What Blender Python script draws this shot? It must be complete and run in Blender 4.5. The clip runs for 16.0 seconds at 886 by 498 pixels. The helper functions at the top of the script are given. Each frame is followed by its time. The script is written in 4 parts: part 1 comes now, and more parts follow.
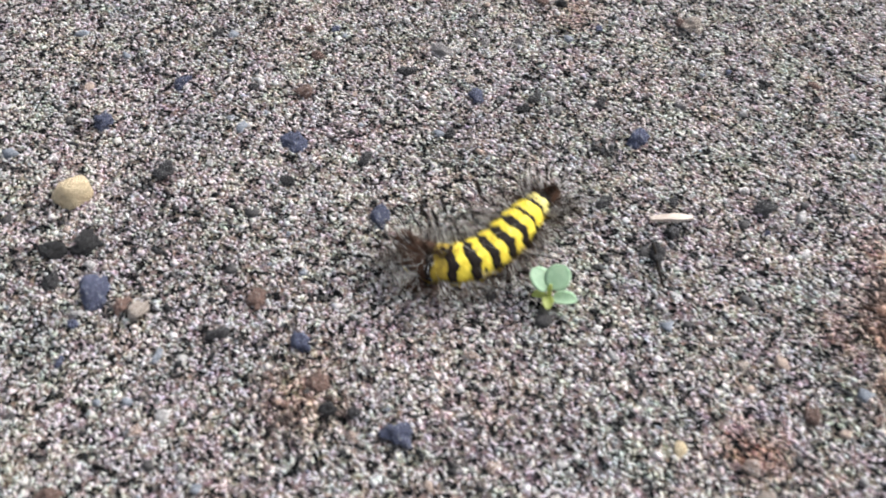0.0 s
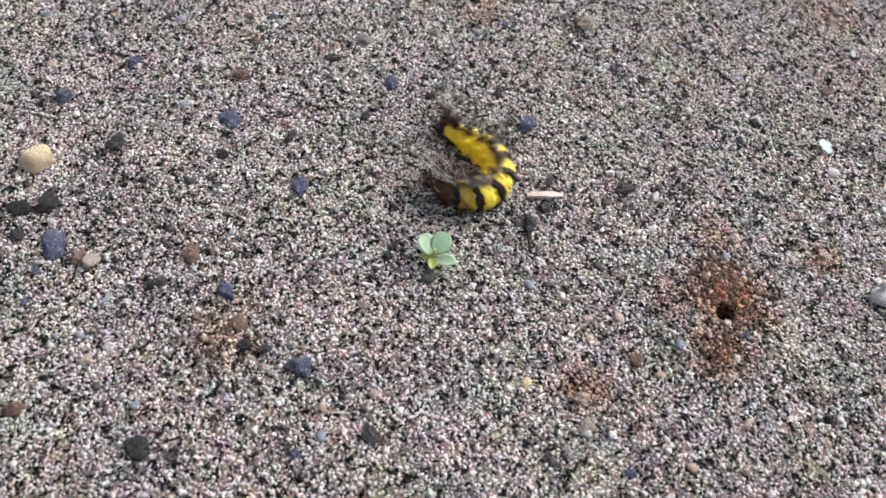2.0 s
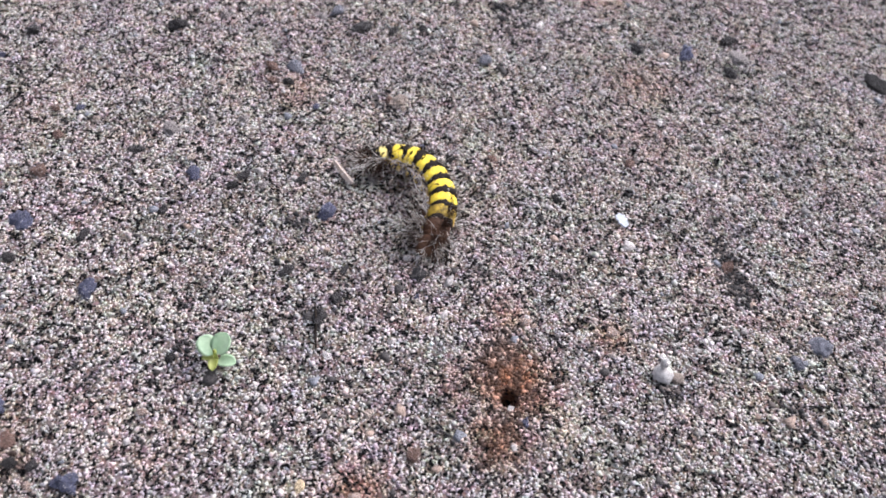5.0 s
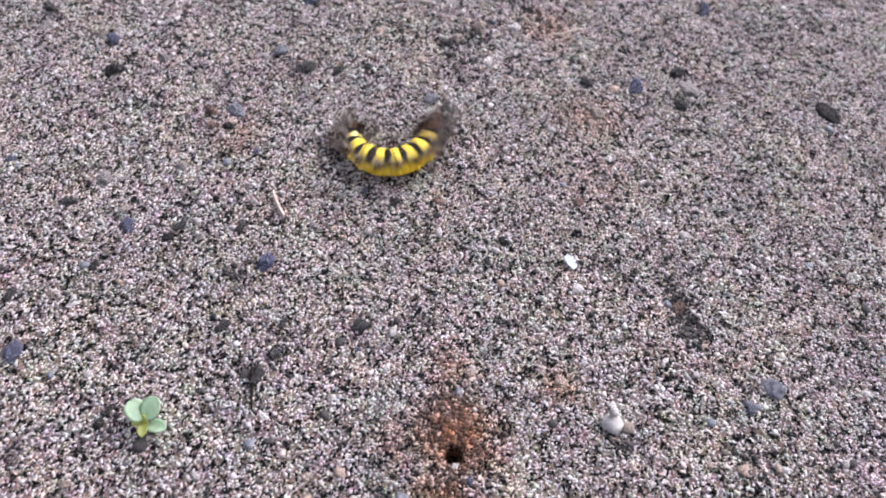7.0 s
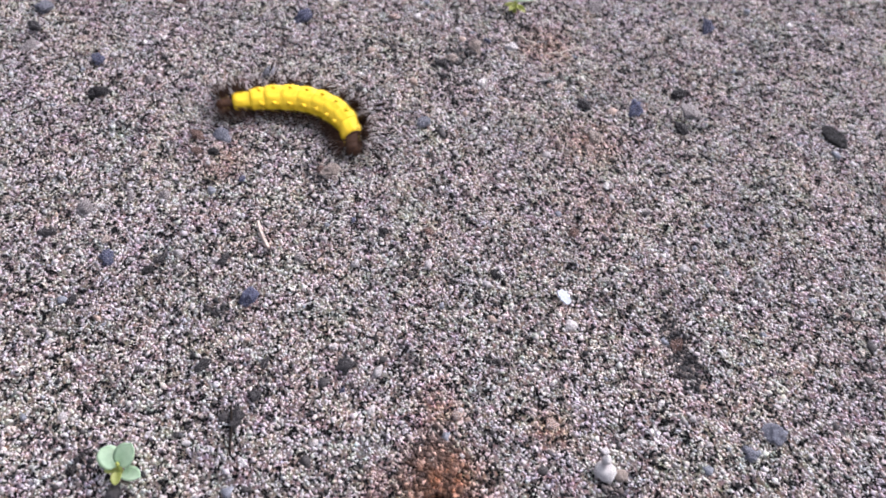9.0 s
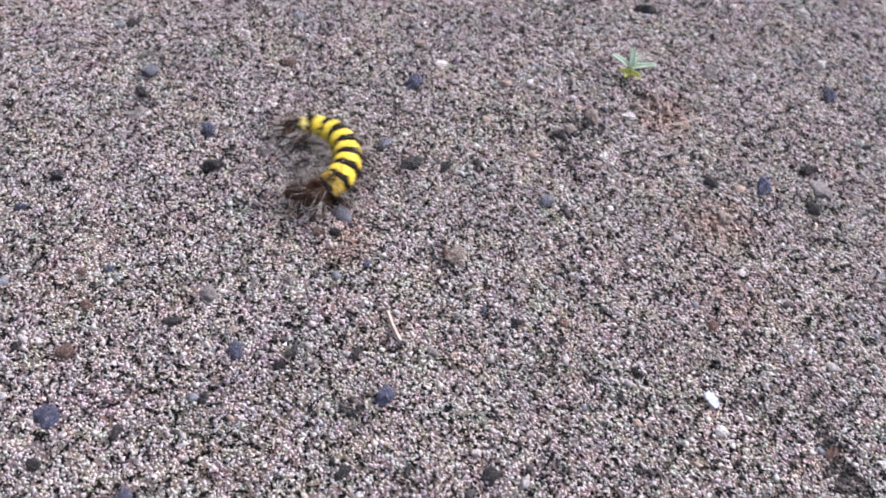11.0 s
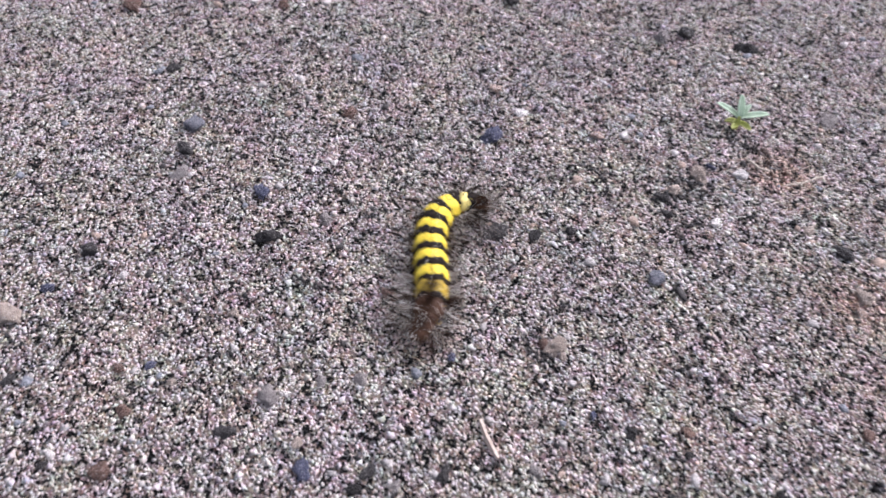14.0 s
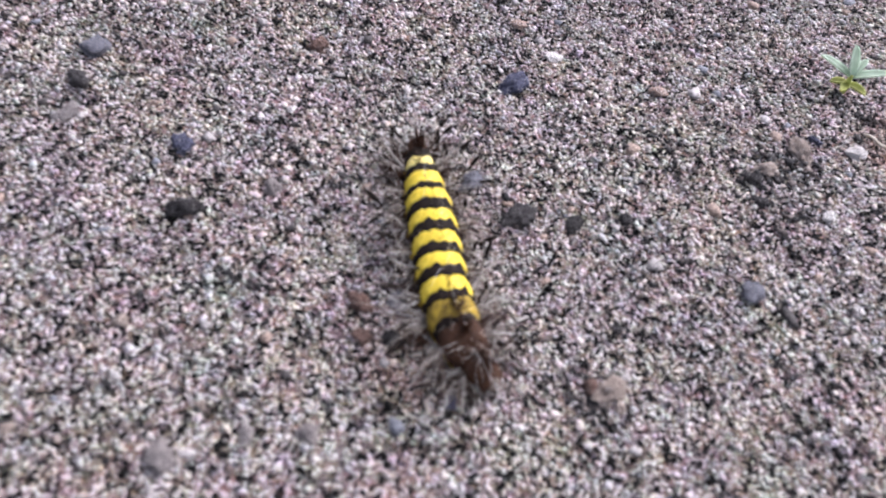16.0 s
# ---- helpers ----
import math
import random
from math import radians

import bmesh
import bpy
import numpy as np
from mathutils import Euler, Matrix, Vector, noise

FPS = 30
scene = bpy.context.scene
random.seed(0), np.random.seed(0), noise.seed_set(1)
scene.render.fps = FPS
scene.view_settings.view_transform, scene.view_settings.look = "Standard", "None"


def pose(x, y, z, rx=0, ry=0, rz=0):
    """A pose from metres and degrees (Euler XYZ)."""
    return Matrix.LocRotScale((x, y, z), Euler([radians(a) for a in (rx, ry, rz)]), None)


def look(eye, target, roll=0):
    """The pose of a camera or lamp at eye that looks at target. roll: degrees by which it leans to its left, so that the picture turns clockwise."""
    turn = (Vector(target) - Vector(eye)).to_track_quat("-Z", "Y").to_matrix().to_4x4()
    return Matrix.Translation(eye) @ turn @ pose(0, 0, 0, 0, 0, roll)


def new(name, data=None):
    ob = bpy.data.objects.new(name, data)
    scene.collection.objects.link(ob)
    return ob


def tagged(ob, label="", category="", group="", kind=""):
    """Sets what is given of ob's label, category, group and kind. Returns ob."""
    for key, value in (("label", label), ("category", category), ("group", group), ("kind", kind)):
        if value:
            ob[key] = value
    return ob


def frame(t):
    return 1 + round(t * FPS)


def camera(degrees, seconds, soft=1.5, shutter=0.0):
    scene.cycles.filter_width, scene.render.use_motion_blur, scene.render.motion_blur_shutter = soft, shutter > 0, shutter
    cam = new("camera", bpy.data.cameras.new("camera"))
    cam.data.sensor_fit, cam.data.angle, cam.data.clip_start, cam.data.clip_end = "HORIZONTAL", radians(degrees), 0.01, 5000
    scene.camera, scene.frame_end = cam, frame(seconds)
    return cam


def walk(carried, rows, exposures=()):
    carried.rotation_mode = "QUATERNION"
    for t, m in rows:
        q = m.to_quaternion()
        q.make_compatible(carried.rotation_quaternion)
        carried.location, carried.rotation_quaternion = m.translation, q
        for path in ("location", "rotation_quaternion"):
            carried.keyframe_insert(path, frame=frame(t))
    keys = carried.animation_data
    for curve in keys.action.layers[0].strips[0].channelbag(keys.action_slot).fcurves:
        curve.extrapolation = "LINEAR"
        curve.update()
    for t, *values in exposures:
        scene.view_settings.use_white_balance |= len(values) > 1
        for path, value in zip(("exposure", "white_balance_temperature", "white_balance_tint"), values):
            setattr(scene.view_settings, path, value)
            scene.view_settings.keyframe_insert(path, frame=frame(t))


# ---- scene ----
MM = 0.001

# camera and its way
cam = camera(60.0, 16.0, soft=1.7, shutter=0.6)
# a small close-up lens, focused a hand's width away
cam.data.dof.use_dof, cam.data.dof.focus_distance, cam.data.dof.aperture_fstop = True, 0.15, 24.0
EXPOSURES = [(0.0, 0.95, 5920, 4), (1.5, 0.88, 5930, 4), (2.0, 0.83, 5940, 5), (4.0, 0.90, 5890, 11), (7.0, 0.91, 5830, 17), (13.0, 0.88, 5790, 16), (16.0, 0.88, 5780, 18)]
PATH = [
    (0, (-0.04103, -0.13095, 0.09950), (-0.08209, -0.05289, -0.02183), 2.03),
    (0.5, (-0.03694, -0.13154, 0.10314), (-0.07507, -0.05463, -0.01986), 3.63),
    (1, (-0.03266, -0.13221, 0.10902), (-0.06937, -0.05677, -0.01533), 4.51),
    (1.5, (-0.02552, -0.13541, 0.11852), (-0.06004, -0.05977, -0.00633), 6.10),
    (2, (-0.02332, -0.13462, 0.12101), (-0.05739, -0.06104, -0.00519), 5.98),
    (2.5, (-0.02204, -0.13193, 0.12255), (-0.05691, -0.05629, -0.00220), 5.83),
    (3, (-0.01729, -0.12641, 0.12485), (-0.05184, -0.04834, 0.00152), 6.11),
    (3.5, (-0.01021, -0.12019, 0.12753), (-0.04300, -0.04140, 0.00418), 6.61),
    (4, (-0.00484, -0.11563, 0.12945), (-0.03565, -0.03634, 0.00591), 7.33),
    (6.5, (0.00383, -0.10134, 0.13153), (-0.02489, -0.02035, 0.00859), 6.66),
    (7, (0.00504, -0.09838, 0.13166), (-0.02324, -0.01527, 0.01004), 6.91),
    (7.5, (0.00650, -0.09529, 0.13166), (-0.02164, -0.01119, 0.01068), 6.96),
    (8, (0.00707, -0.09284, 0.13129), (-0.02088, -0.00947, 0.00976), 6.89),
    (8.2, (0.00655, -0.09220, 0.13084), (-0.02122, -0.00916, 0.00905), 7.01),
    (10.3, (-0.01096, -0.08277, 0.13481), (-0.04352, -0.00212, 0.01260), 4.96),
    (10.5, (-0.01623, -0.08289, 0.13486), (-0.04793, -0.00174, 0.01276), 5.68),
    (11, (-0.02646, -0.08222, 0.13564), (-0.05829, -0.00108, 0.01356), 5.86),
    (11.5, (-0.02864, -0.08111, 0.13597), (-0.06281, 0.00039, 0.01476), 4.85),
    (12, (-0.03035, -0.08045, 0.13684), (-0.06421, 0.00211, 0.01628), 5.28),
    (12.5, (-0.03166, -0.07946, 0.13729), (-0.06534, 0.00337, 0.01685), 5.44),
    (13, (-0.03666, -0.07684, 0.13476), (-0.07000, 0.00616, 0.01435), 5.61),
    (13.5, (-0.04302, -0.07177, 0.12969), (-0.07729, 0.01053, 0.00906), 4.92),
    (14, (-0.05030, -0.06573, 0.12272), (-0.08602, 0.01620, 0.00225), 4.22),
    (14.5, (-0.05558, -0.06023, 0.11456), (-0.09057, 0.02151, -0.00624), 4.97),
    (15, (-0.06017, -0.05312, 0.10438), (-0.09154, 0.02721, -0.01835), 7.07),
    (15.5, (-0.06243, -0.04670, 0.09266), (-0.09518, 0.03629, -0.02792), 7.61),
    (16, (-0.06338, -0.04134, 0.08296), (-0.09575, 0.04200, -0.03748), 8.51),
]
walk(cam, [(t, look(eye, target, roll)) for t, eye, target, roll in PATH], EXPOSURES)

# daylight under a bright overcast sky
world = bpy.data.worlds.new("overcast_sky")
scene.world = world
world.use_nodes = True
wn = world.node_tree
sky = wn.nodes.new("ShaderNodeTexSky")
sky.sky_type = "NISHITA"
sky.sun_disc = False
sky.sun_elevation = radians(47)
sky.sun_rotation = radians(26)
sky.dust_density = 6.0
veil = wn.nodes.new("ShaderNodeHueSaturation")
veil.inputs["Saturation"].default_value = 0.4
wn.links.new(sky.outputs[0], veil.inputs["Color"])
wn.links.new(veil.outputs[0], wn.nodes["Background"].inputs[0])
wn.nodes["Background"].inputs[1].default_value = 0.15

lamp = bpy.data.lights.new("sun", "SUN")
lamp.energy, lamp.angle, lamp.color = 1.25, radians(36), (1.0, 0.97, 0.93)
sun = new("sun", lamp)
sun.matrix_basis = look((0.30, 0.61, 0.73), (0, 0, 0))


# ---- materials ----
def material(name, rough=0.7):
    m = bpy.data.materials.new(name)
    m.use_nodes = True
    b = m.node_tree.nodes["Principled BSDF"]
    b.inputs["Roughness"].default_value = rough
    return m, m.node_tree, b


def node(tree, kind, **values):
    n = tree.nodes.new(kind)
    for key, value in values.items():
        n.inputs[key.replace("_", " ")].default_value = value
    return n


def ramp(tree, source, stops, steps=False):
    r = tree.nodes.new("ShaderNodeValToRGB")
    r.color_ramp.interpolation = "CONSTANT" if steps else "LINEAR"
    els = r.color_ramp.elements
    for k, (at, c) in enumerate(stops):
        e = els[k] if k < 2 else els.new(at)
        e.position, e.color = at, (*c, 1)
    tree.links.new(source, r.inputs[0])
    return r.outputs[0]


def blend(tree, mode, factor, a, b):
    n = tree.nodes.new("ShaderNodeMix")
    n.data_type, n.blend_type = "RGBA", mode
    for socket, v in ((n.inputs[0], factor), (n.inputs[6], a), (n.inputs[7], b)):
        if isinstance(v, (int, float)):
            socket.default_value = v
        elif isinstance(v, tuple):
            socket.default_value = (*v, 1)
        else:
            tree.links.new(v, socket)
    return n.outputs[2]


def noise_out(tree, scale, detail=3.0, rough=0.6, where=None):
    n = node(tree, "ShaderNodeTexNoise", Scale=scale, Detail=detail, Roughness=rough)
    if where is not None:
        tree.links.new(where, n.inputs["Vector"])
    return n.outputs["Fac"]


def bump(tree, bsdf, height, strength, distance):
    n = node(tree, "ShaderNodeBump", Strength=strength, Distance=distance)
    tree.links.new(height, n.inputs["Height"])
    tree.links.new(n.outputs[0], bsdf.inputs["Normal"])


# mineral colours of the sand, in shares; black is raised to imitate shaded gaps
SAND = [
    (0.00, (0.004, 0.003, 0.003)), (0.265, (0.014, 0.010, 0.009)), (0.285, (0.14, 0.112, 0.10)),
    (0.305, (0.425, 0.386, 0.364)), (0.37, (0.46, 0.42, 0.397)), (0.50, (0.48, 0.44, 0.417)),
    (0.66, (0.46, 0.372, 0.315)), (0.71, (0.31, 0.325, 0.362)), (0.75, (0.485, 0.448, 0.428)),
    (0.90, (0.475, 0.442, 0.424)), (0.975, (0.52, 0.495, 0.48)),
]
# rusty soil thrown up round the burrow and a few rusty patches: x, y, reach in mm, strength
RUST = [(-6, -45, 9, 1.0), (-12, -33, 5.5, 0.6), (-15, -52, 5, 0.5), (-4, -57, 6.5, 0.8), (-21.7, -75.5, 5, 0.9), (7.7, -26.6, 4, 0.7), (-81, -1, 7, 0.5), (-9, 44, 9, 0.5), (-30, 72, 9, 0.5), (-79, -99, 7, 0.5), (-2, 26, 12, 0.25)]


def rust_mask(tree):
    """How rusty the soil is at a place: soft, frayed patches."""
    geo = tree.nodes.new("ShaderNodeNewGeometry")
    frayed = noise_out(tree, 330.0, 4.0, 0.75, geo.outputs["Position"])
    total = None
    for x, y, reach, strength in RUST:
        far = tree.nodes.new("ShaderNodeVectorMath")
        far.operation = "DISTANCE"
        flat = tree.nodes.new("ShaderNodeVectorMath")
        flat.operation = "MULTIPLY"
        flat.inputs[1].default_value = (1, 1, 0)
        tree.links.new(geo.outputs["Position"], flat.inputs[0])
        tree.links.new(flat.outputs[0], far.inputs[0])
        far.inputs[1].default_value = (x * MM, y * MM, 0)
        span = node(tree, "ShaderNodeMapRange")
        span.inputs["From Min"].default_value = reach * 1.25 * MM
        span.inputs["From Max"].default_value = reach * 0.2 * MM
        span.inputs["To Max"].default_value = strength
        tree.links.new(far.outputs["Value"], span.inputs["Value"])
        if total is None:
            total = span.outputs[0]
        else:
            top = tree.nodes.new("ShaderNodeMath")
            top.operation = "MAXIMUM"
            tree.links.new(total, top.inputs[0])
            tree.links.new(span.outputs[0], top.inputs[1])
            total = top.outputs[0]
    cut = node(tree, "ShaderNodeMapRange")
    cut.inputs["To Min"].default_value = 0.3
    cut.inputs["From Min"].default_value, cut.inputs["From Max"].default_value = 0.32, 0.60
    tree.links.new(frayed, cut.inputs["Value"])
    mul = tree.nodes.new("ShaderNodeMath")
    mul.operation = "MULTIPLY"
    tree.links.new(total, mul.inputs[0])
    tree.links.new(cut.outputs[0], mul.inputs[1])
    return mul.outputs[0]


def sand_material(name, loose):
    """Sand. loose: of separate grains, each of one mineral; otherwise the fine bed between them, darkened for the gaps'
    shade.
    """
    m, tree, b = material(name, 0.75)
    geo = tree.nodes.new("ShaderNodeNewGeometry")
    if loose:
        # grains of one mineral tend to lie together, black ones imitating shaded pits
        near = noise_out(tree, 600.0, 2.0, 0.5, geo.outputs["Position"])
        drift = node(tree, "ShaderNodeMapRange")
        drift.inputs["From Min"].default_value, drift.inputs["From Max"].default_value = 0.34, 0.66
        tree.links.new(near, drift.inputs["Value"])
        pair = node(tree, "ShaderNodeMix", Factor=0.62)
        tree.links.new(geo.outputs["Random Per Island"], pair.inputs[2])
        tree.links.new(drift.outputs[0], pair.inputs[3])
        spread = node(tree, "ShaderNodeMapRange")
        spread.inputs["From Min"].default_value, spread.inputs["From Max"].default_value = 0.14, 0.86
        tree.links.new(pair.outputs[0], spread.inputs["Value"])
        colour = ramp(tree, spread.outputs[0], SAND, True)
        speck = noise_out(tree, 2600.0, 2.0, 0.6, geo.outputs["Position"])
        colour = blend(tree, "MULTIPLY", 0.5, colour, ramp(tree, speck, [(0.3, (0.86, 0.86, 0.86)), (0.7, (1.04, 1.03, 1.02))]))
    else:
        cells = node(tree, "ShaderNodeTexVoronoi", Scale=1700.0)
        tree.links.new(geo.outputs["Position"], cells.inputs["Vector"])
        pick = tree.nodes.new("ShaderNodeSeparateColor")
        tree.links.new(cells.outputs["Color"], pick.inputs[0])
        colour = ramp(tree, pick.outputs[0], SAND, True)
        # the shade in the gaps between grains is put into this colour
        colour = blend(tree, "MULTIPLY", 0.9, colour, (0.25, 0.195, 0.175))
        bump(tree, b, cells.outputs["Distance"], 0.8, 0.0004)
    clump = noise_out(tree, 210.0, 3.0, 0.6, geo.outputs["Position"])
    colour = blend(tree, "MULTIPLY", 0.8, colour, ramp(tree, clump, [(0.30, (0.60, 0.575, 0.59)), (0.54, (1.06, 1.04, 1.03))]))
    hue = node(tree, "ShaderNodeTexNoise", Scale=300.0, Detail=3.0, Roughness=0.6)
    tree.links.new(geo.outputs["Position"], hue.inputs["Vector"])
    colour = blend(tree, "SOFT_LIGHT", 0.26, colour, hue.outputs["Color"])
    tint = node(tree, "ShaderNodeTexNoise", Scale=1150.0, Detail=1.0, Roughness=0.5)
    tree.links.new(geo.outputs["Position"], tint.inputs["Vector"])
    colour = blend(tree, "SOFT_LIGHT", 0.3, colour, tint.outputs["Color"])
    wide = node(tree, "ShaderNodeTexNoise", Scale=75.0, Detail=3.0, Roughness=0.6)
    tree.links.new(geo.outputs["Position"], wide.inputs["Vector"])
    colour = blend(tree, "SOFT_LIGHT", 0.16, colour, wide.outputs["Color"])
    broad = noise_out(tree, 38.0, 4.0, 0.6, geo.outputs["Position"])
    colour = blend(tree, "MULTIPLY", 0.75, colour, ramp(tree, broad, [(0.30, (0.78, 0.77, 0.79)), (0.5, (1.0, 0.98, 0.96)), (0.70, (1.08, 1.05, 1.01))]))
    colour = blend(tree, "MIX", rust_mask(tree), colour, blend(tree, "MULTIPLY", 1.0, colour, (0.94, 0.50, 0.26)))
    tree.links.new(colour, b.inputs["Base Color"])
    b.inputs["Specular IOR Level"].default_value = 0.14
    return m


def stone_material(name, low, high, rough=0.8, pits=0.45, dust=0.15):
    m, tree, b = material(name, rough)
    co = tree.nodes.new("ShaderNodeTexCoord").outputs["Object"]
    info = tree.nodes.new("ShaderNodeObjectInfo")
    shift = tree.nodes.new("ShaderNodeVectorMath")
    shift.operation = "ADD"
    tree.links.new(co, shift.inputs[0])
    tree.links.new(info.outputs["Random"], shift.inputs[1])
    coarse = noise_out(tree, 2.2, 6.0, 0.75, shift.outputs[0])
    fine = noise_out(tree, 11.0, 3.0, 0.7, shift.outputs[0])
    colour = ramp(tree, coarse, [(0.3, low), (0.7, high)])
    colour = blend(tree, "MULTIPLY", 0.65, colour, ramp(tree, fine, [(0.32, (pits, pits * 0.97, pits * 0.95)), (0.68, (1.25, 1.22, 1.2))]))
    tone = ramp(tree, info.outputs["Random"], [(0.0, (0.82, 0.80, 0.79)), (1.0, (1.12, 1.11, 1.1))])
    colour = blend(tree, "MULTIPLY", 1.0, colour, tone)
    # sand grains cling to it in patches
    cling = noise_out(tree, 4.5, 4.0, 0.8, shift.outputs[0])
    patch = node(tree, "ShaderNodeMapRange")
    patch.inputs["From Min"].default_value, patch.inputs["From Max"].default_value = 0.66 - 0.5 * dust, 0.72 - 0.5 * dust
    tree.links.new(cling, patch.inputs["Value"])
    cells = node(tree, "ShaderNodeTexVoronoi", Scale=5.5)
    tree.links.new(shift.outputs[0], cells.inputs["Vector"])
    pick = tree.nodes.new("ShaderNodeSeparateColor")
    tree.links.new(cells.outputs["Color"], pick.inputs[0])
    colour = blend(tree, "MIX", patch.outputs[0], colour, ramp(tree, pick.outputs[0], SAND, True))
    tree.links.new(colour, b.inputs["Base Color"])
    b.inputs["Specular IOR Level"].default_value = 0.3
    bump(tree, b, fine, 0.6, 0.15)
    return m


def plain_material(name, low, high, rough, scale, relief=0.3, depth=0.0002, shine=0.5):
    m, tree, b = material(name, rough)
    b.inputs["Specular IOR Level"].default_value = shine
    co = tree.nodes.new("ShaderNodeTexCoord").outputs["Object"]
    n = noise_out(tree, scale, 4.0, 0.65, co)
    tree.links.new(ramp(tree, n, [(0.3, low), (0.7, high)]), b.inputs["Base Color"])
    bump(tree, b, n, relief, depth)
    return m


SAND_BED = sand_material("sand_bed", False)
SAND_GRAIN = sand_material("sand_grain", True)
GRIT, grit_tree, grit_bsdf = material("grit", 0.8)
grit_geo = grit_tree.nodes.new("ShaderNodeNewGeometry")
grit_speck = noise_out(grit_tree, 2100.0, 3.0, 0.7, grit_geo.outputs["Position"])
grit_tone = ramp(grit_tree, grit_geo.outputs["Random Per Island"], [(0.0, (0.05, 0.042, 0.04)), (0.2, (0.19, 0.195, 0.22)), (0.4, (0.34, 0.25, 0.20)), (0.58, (0.36, 0.33, 0.315)), (0.9, (0.47, 0.43, 0.41))], True)
grit_tree.links.new(blend(grit_tree, "MULTIPLY", 0.9, grit_tone, ramp(grit_tree, grit_speck, [(0.35, (0.42, 0.39, 0.38)), (0.62, (1.1, 1.08, 1.06))])), grit_bsdf.inputs["Base Color"])
bump(grit_tree, grit_bsdf, grit_speck, 0.7, 0.0003)
CRUMB, crumb_tree, crumb_bsdf = material("soil_crumb", 0.85)
crumb_geo = crumb_tree.nodes.new("ShaderNodeNewGeometry")
crumb_tint = ramp(crumb_tree, crumb_geo.outputs["Random Per Island"], [(0.0, (0.010, 0.008, 0.008)), (0.44, (0.035, 0.028, 0.026)), (0.68, (0.09, 0.07, 0.062)), (0.84, (0.22, 0.175, 0.15)), (0.94, (0.42, 0.35, 0.31))], True)
crumb_rust = blend(crumb_tree, "MIX", rust_mask(crumb_tree), crumb_tint, blend(crumb_tree, "ADD", 1.0, blend(crumb_tree, "MULTIPLY", 1.0, crumb_tint, (1.0, 0.48, 0.27)), (0.085, 0.032, 0.010)))
crumb_tree.links.new(crumb_rust, crumb_bsdf.inputs["Base Color"])
STONES = {
    "dark": stone_material("dark_stone", (0.014, 0.012, 0.013), (0.085, 0.076, 0.076), dust=0.10),
    "black": stone_material("black_stone", (0.009, 0.008, 0.008), (0.055, 0.048, 0.047), dust=0.0),
    "blue": stone_material("blue_stone", (0.030, 0.032, 0.062), (0.15, 0.155, 0.235), dust=0.16),
    "grey": stone_material("grey_stone", (0.17, 0.15, 0.148), (0.42, 0.375, 0.36), dust=0.08),
    "slate": stone_material("slate_stone", (0.10, 0.10, 0.125), (0.29, 0.29, 0.335), dust=0.12),
    "white": stone_material("white_stone", (0.60, 0.555, 0.535), (0.82, 0.785, 0.76), pits=0.75),
    "tan": stone_material("tan_stone", (0.26, 0.205, 0.17), (0.52, 0.43, 0.37)),
    "yellow": stone_material("yellow_stone", (0.60, 0.45, 0.27), (0.86, 0.70, 0.47), pits=0.75, dust=0.0),
    "orange": stone_material("orange_stone", (0.33, 0.215, 0.165), (0.56, 0.41, 0.34), dust=0.3),
    "red": stone_material("red_stone", (0.075, 0.045, 0.037), (0.27, 0.165, 0.13)),
}
YELLOW = plain_material("yellow_skin", (0.52, 0.36, 0.014), (0.88, 0.67, 0.075), 0.6, 1300.0, 0.5, shine=0.22)
GOLD = plain_material("golden_skin", (0.70, 0.43, 0.008), (0.93, 0.62, 0.02), 0.5, 700.0, 0.3, shine=0.3)
PALE = plain_material("pale_skin", (0.58, 0.43, 0.08), (0.86, 0.72, 0.26), 0.55, 1100.0, 0.4, shine=0.3)
BLACK = plain_material("black_skin", (0.006, 0.004, 0.003), (0.016, 0.010, 0.007), 0.7, 1500.0, 0.4, shine=0.12)
BROWN = plain_material("brown_skin", (0.022, 0.010, 0.006), (0.075, 0.032, 0.014), 0.7, 1300.0, 0.4, shine=0.2)
FLANK = plain_material("flank_skin", (0.07, 0.028, 0.008), (0.68, 0.42, 0.03), 0.55, 800.0, 0.4)
MOTTLE = plain_material("mottled_skin", (0.02, 0.010, 0.006), (0.48, 0.32, 0.03), 0.6, 650.0, 0.5, shine=0.25)
LEAF = plain_material("pale_leaf", (0.40, 0.55, 0.35), (0.61, 0.73, 0.53), 0.5, 500.0, 0.3)
LEAF_WHITE = plain_material("whitish_leaf", (0.47, 0.58, 0.44), (0.66, 0.75, 0.61), 0.5, 500.0, 0.3)
LEAF_YELLOW = plain_material("yellow_leaf", (0.42, 0.46, 0.10), (0.62, 0.62, 0.24), 0.5, 500.0, 0.3)
for leafy in (LEAF, LEAF_WHITE, LEAF_YELLOW):
    tree = leafy.node_tree
    through_leaf = tree.nodes.new("ShaderNodeBsdfTranslucent")
    skin = tree.nodes["Principled BSDF"]
    tree.links.new(skin.inputs["Base Color"].links[0].from_socket, through_leaf.inputs["Color"])
    both = node(tree, "ShaderNodeMixShader", Fac=0.6)
    tree.links.new(skin.outputs[0], both.inputs[1])
    tree.links.new(through_leaf.outputs[0], both.inputs[2])
    tree.links.new(both.outputs[0], tree.nodes["Material Output"].inputs["Surface"])
STRAW = plain_material("straw", (0.40, 0.33, 0.25), (0.58, 0.51, 0.42), 0.6, 700.0, 0.5)
CHIP = plain_material("wood_chip", (0.36, 0.265, 0.21), (0.56, 0.455, 0.38), 0.7, 600.0, 0.6)
SHELL = plain_material("shell", (0.40, 0.41, 0.46), (0.66, 0.66, 0.71), 0.45, 900.0, 0.6)

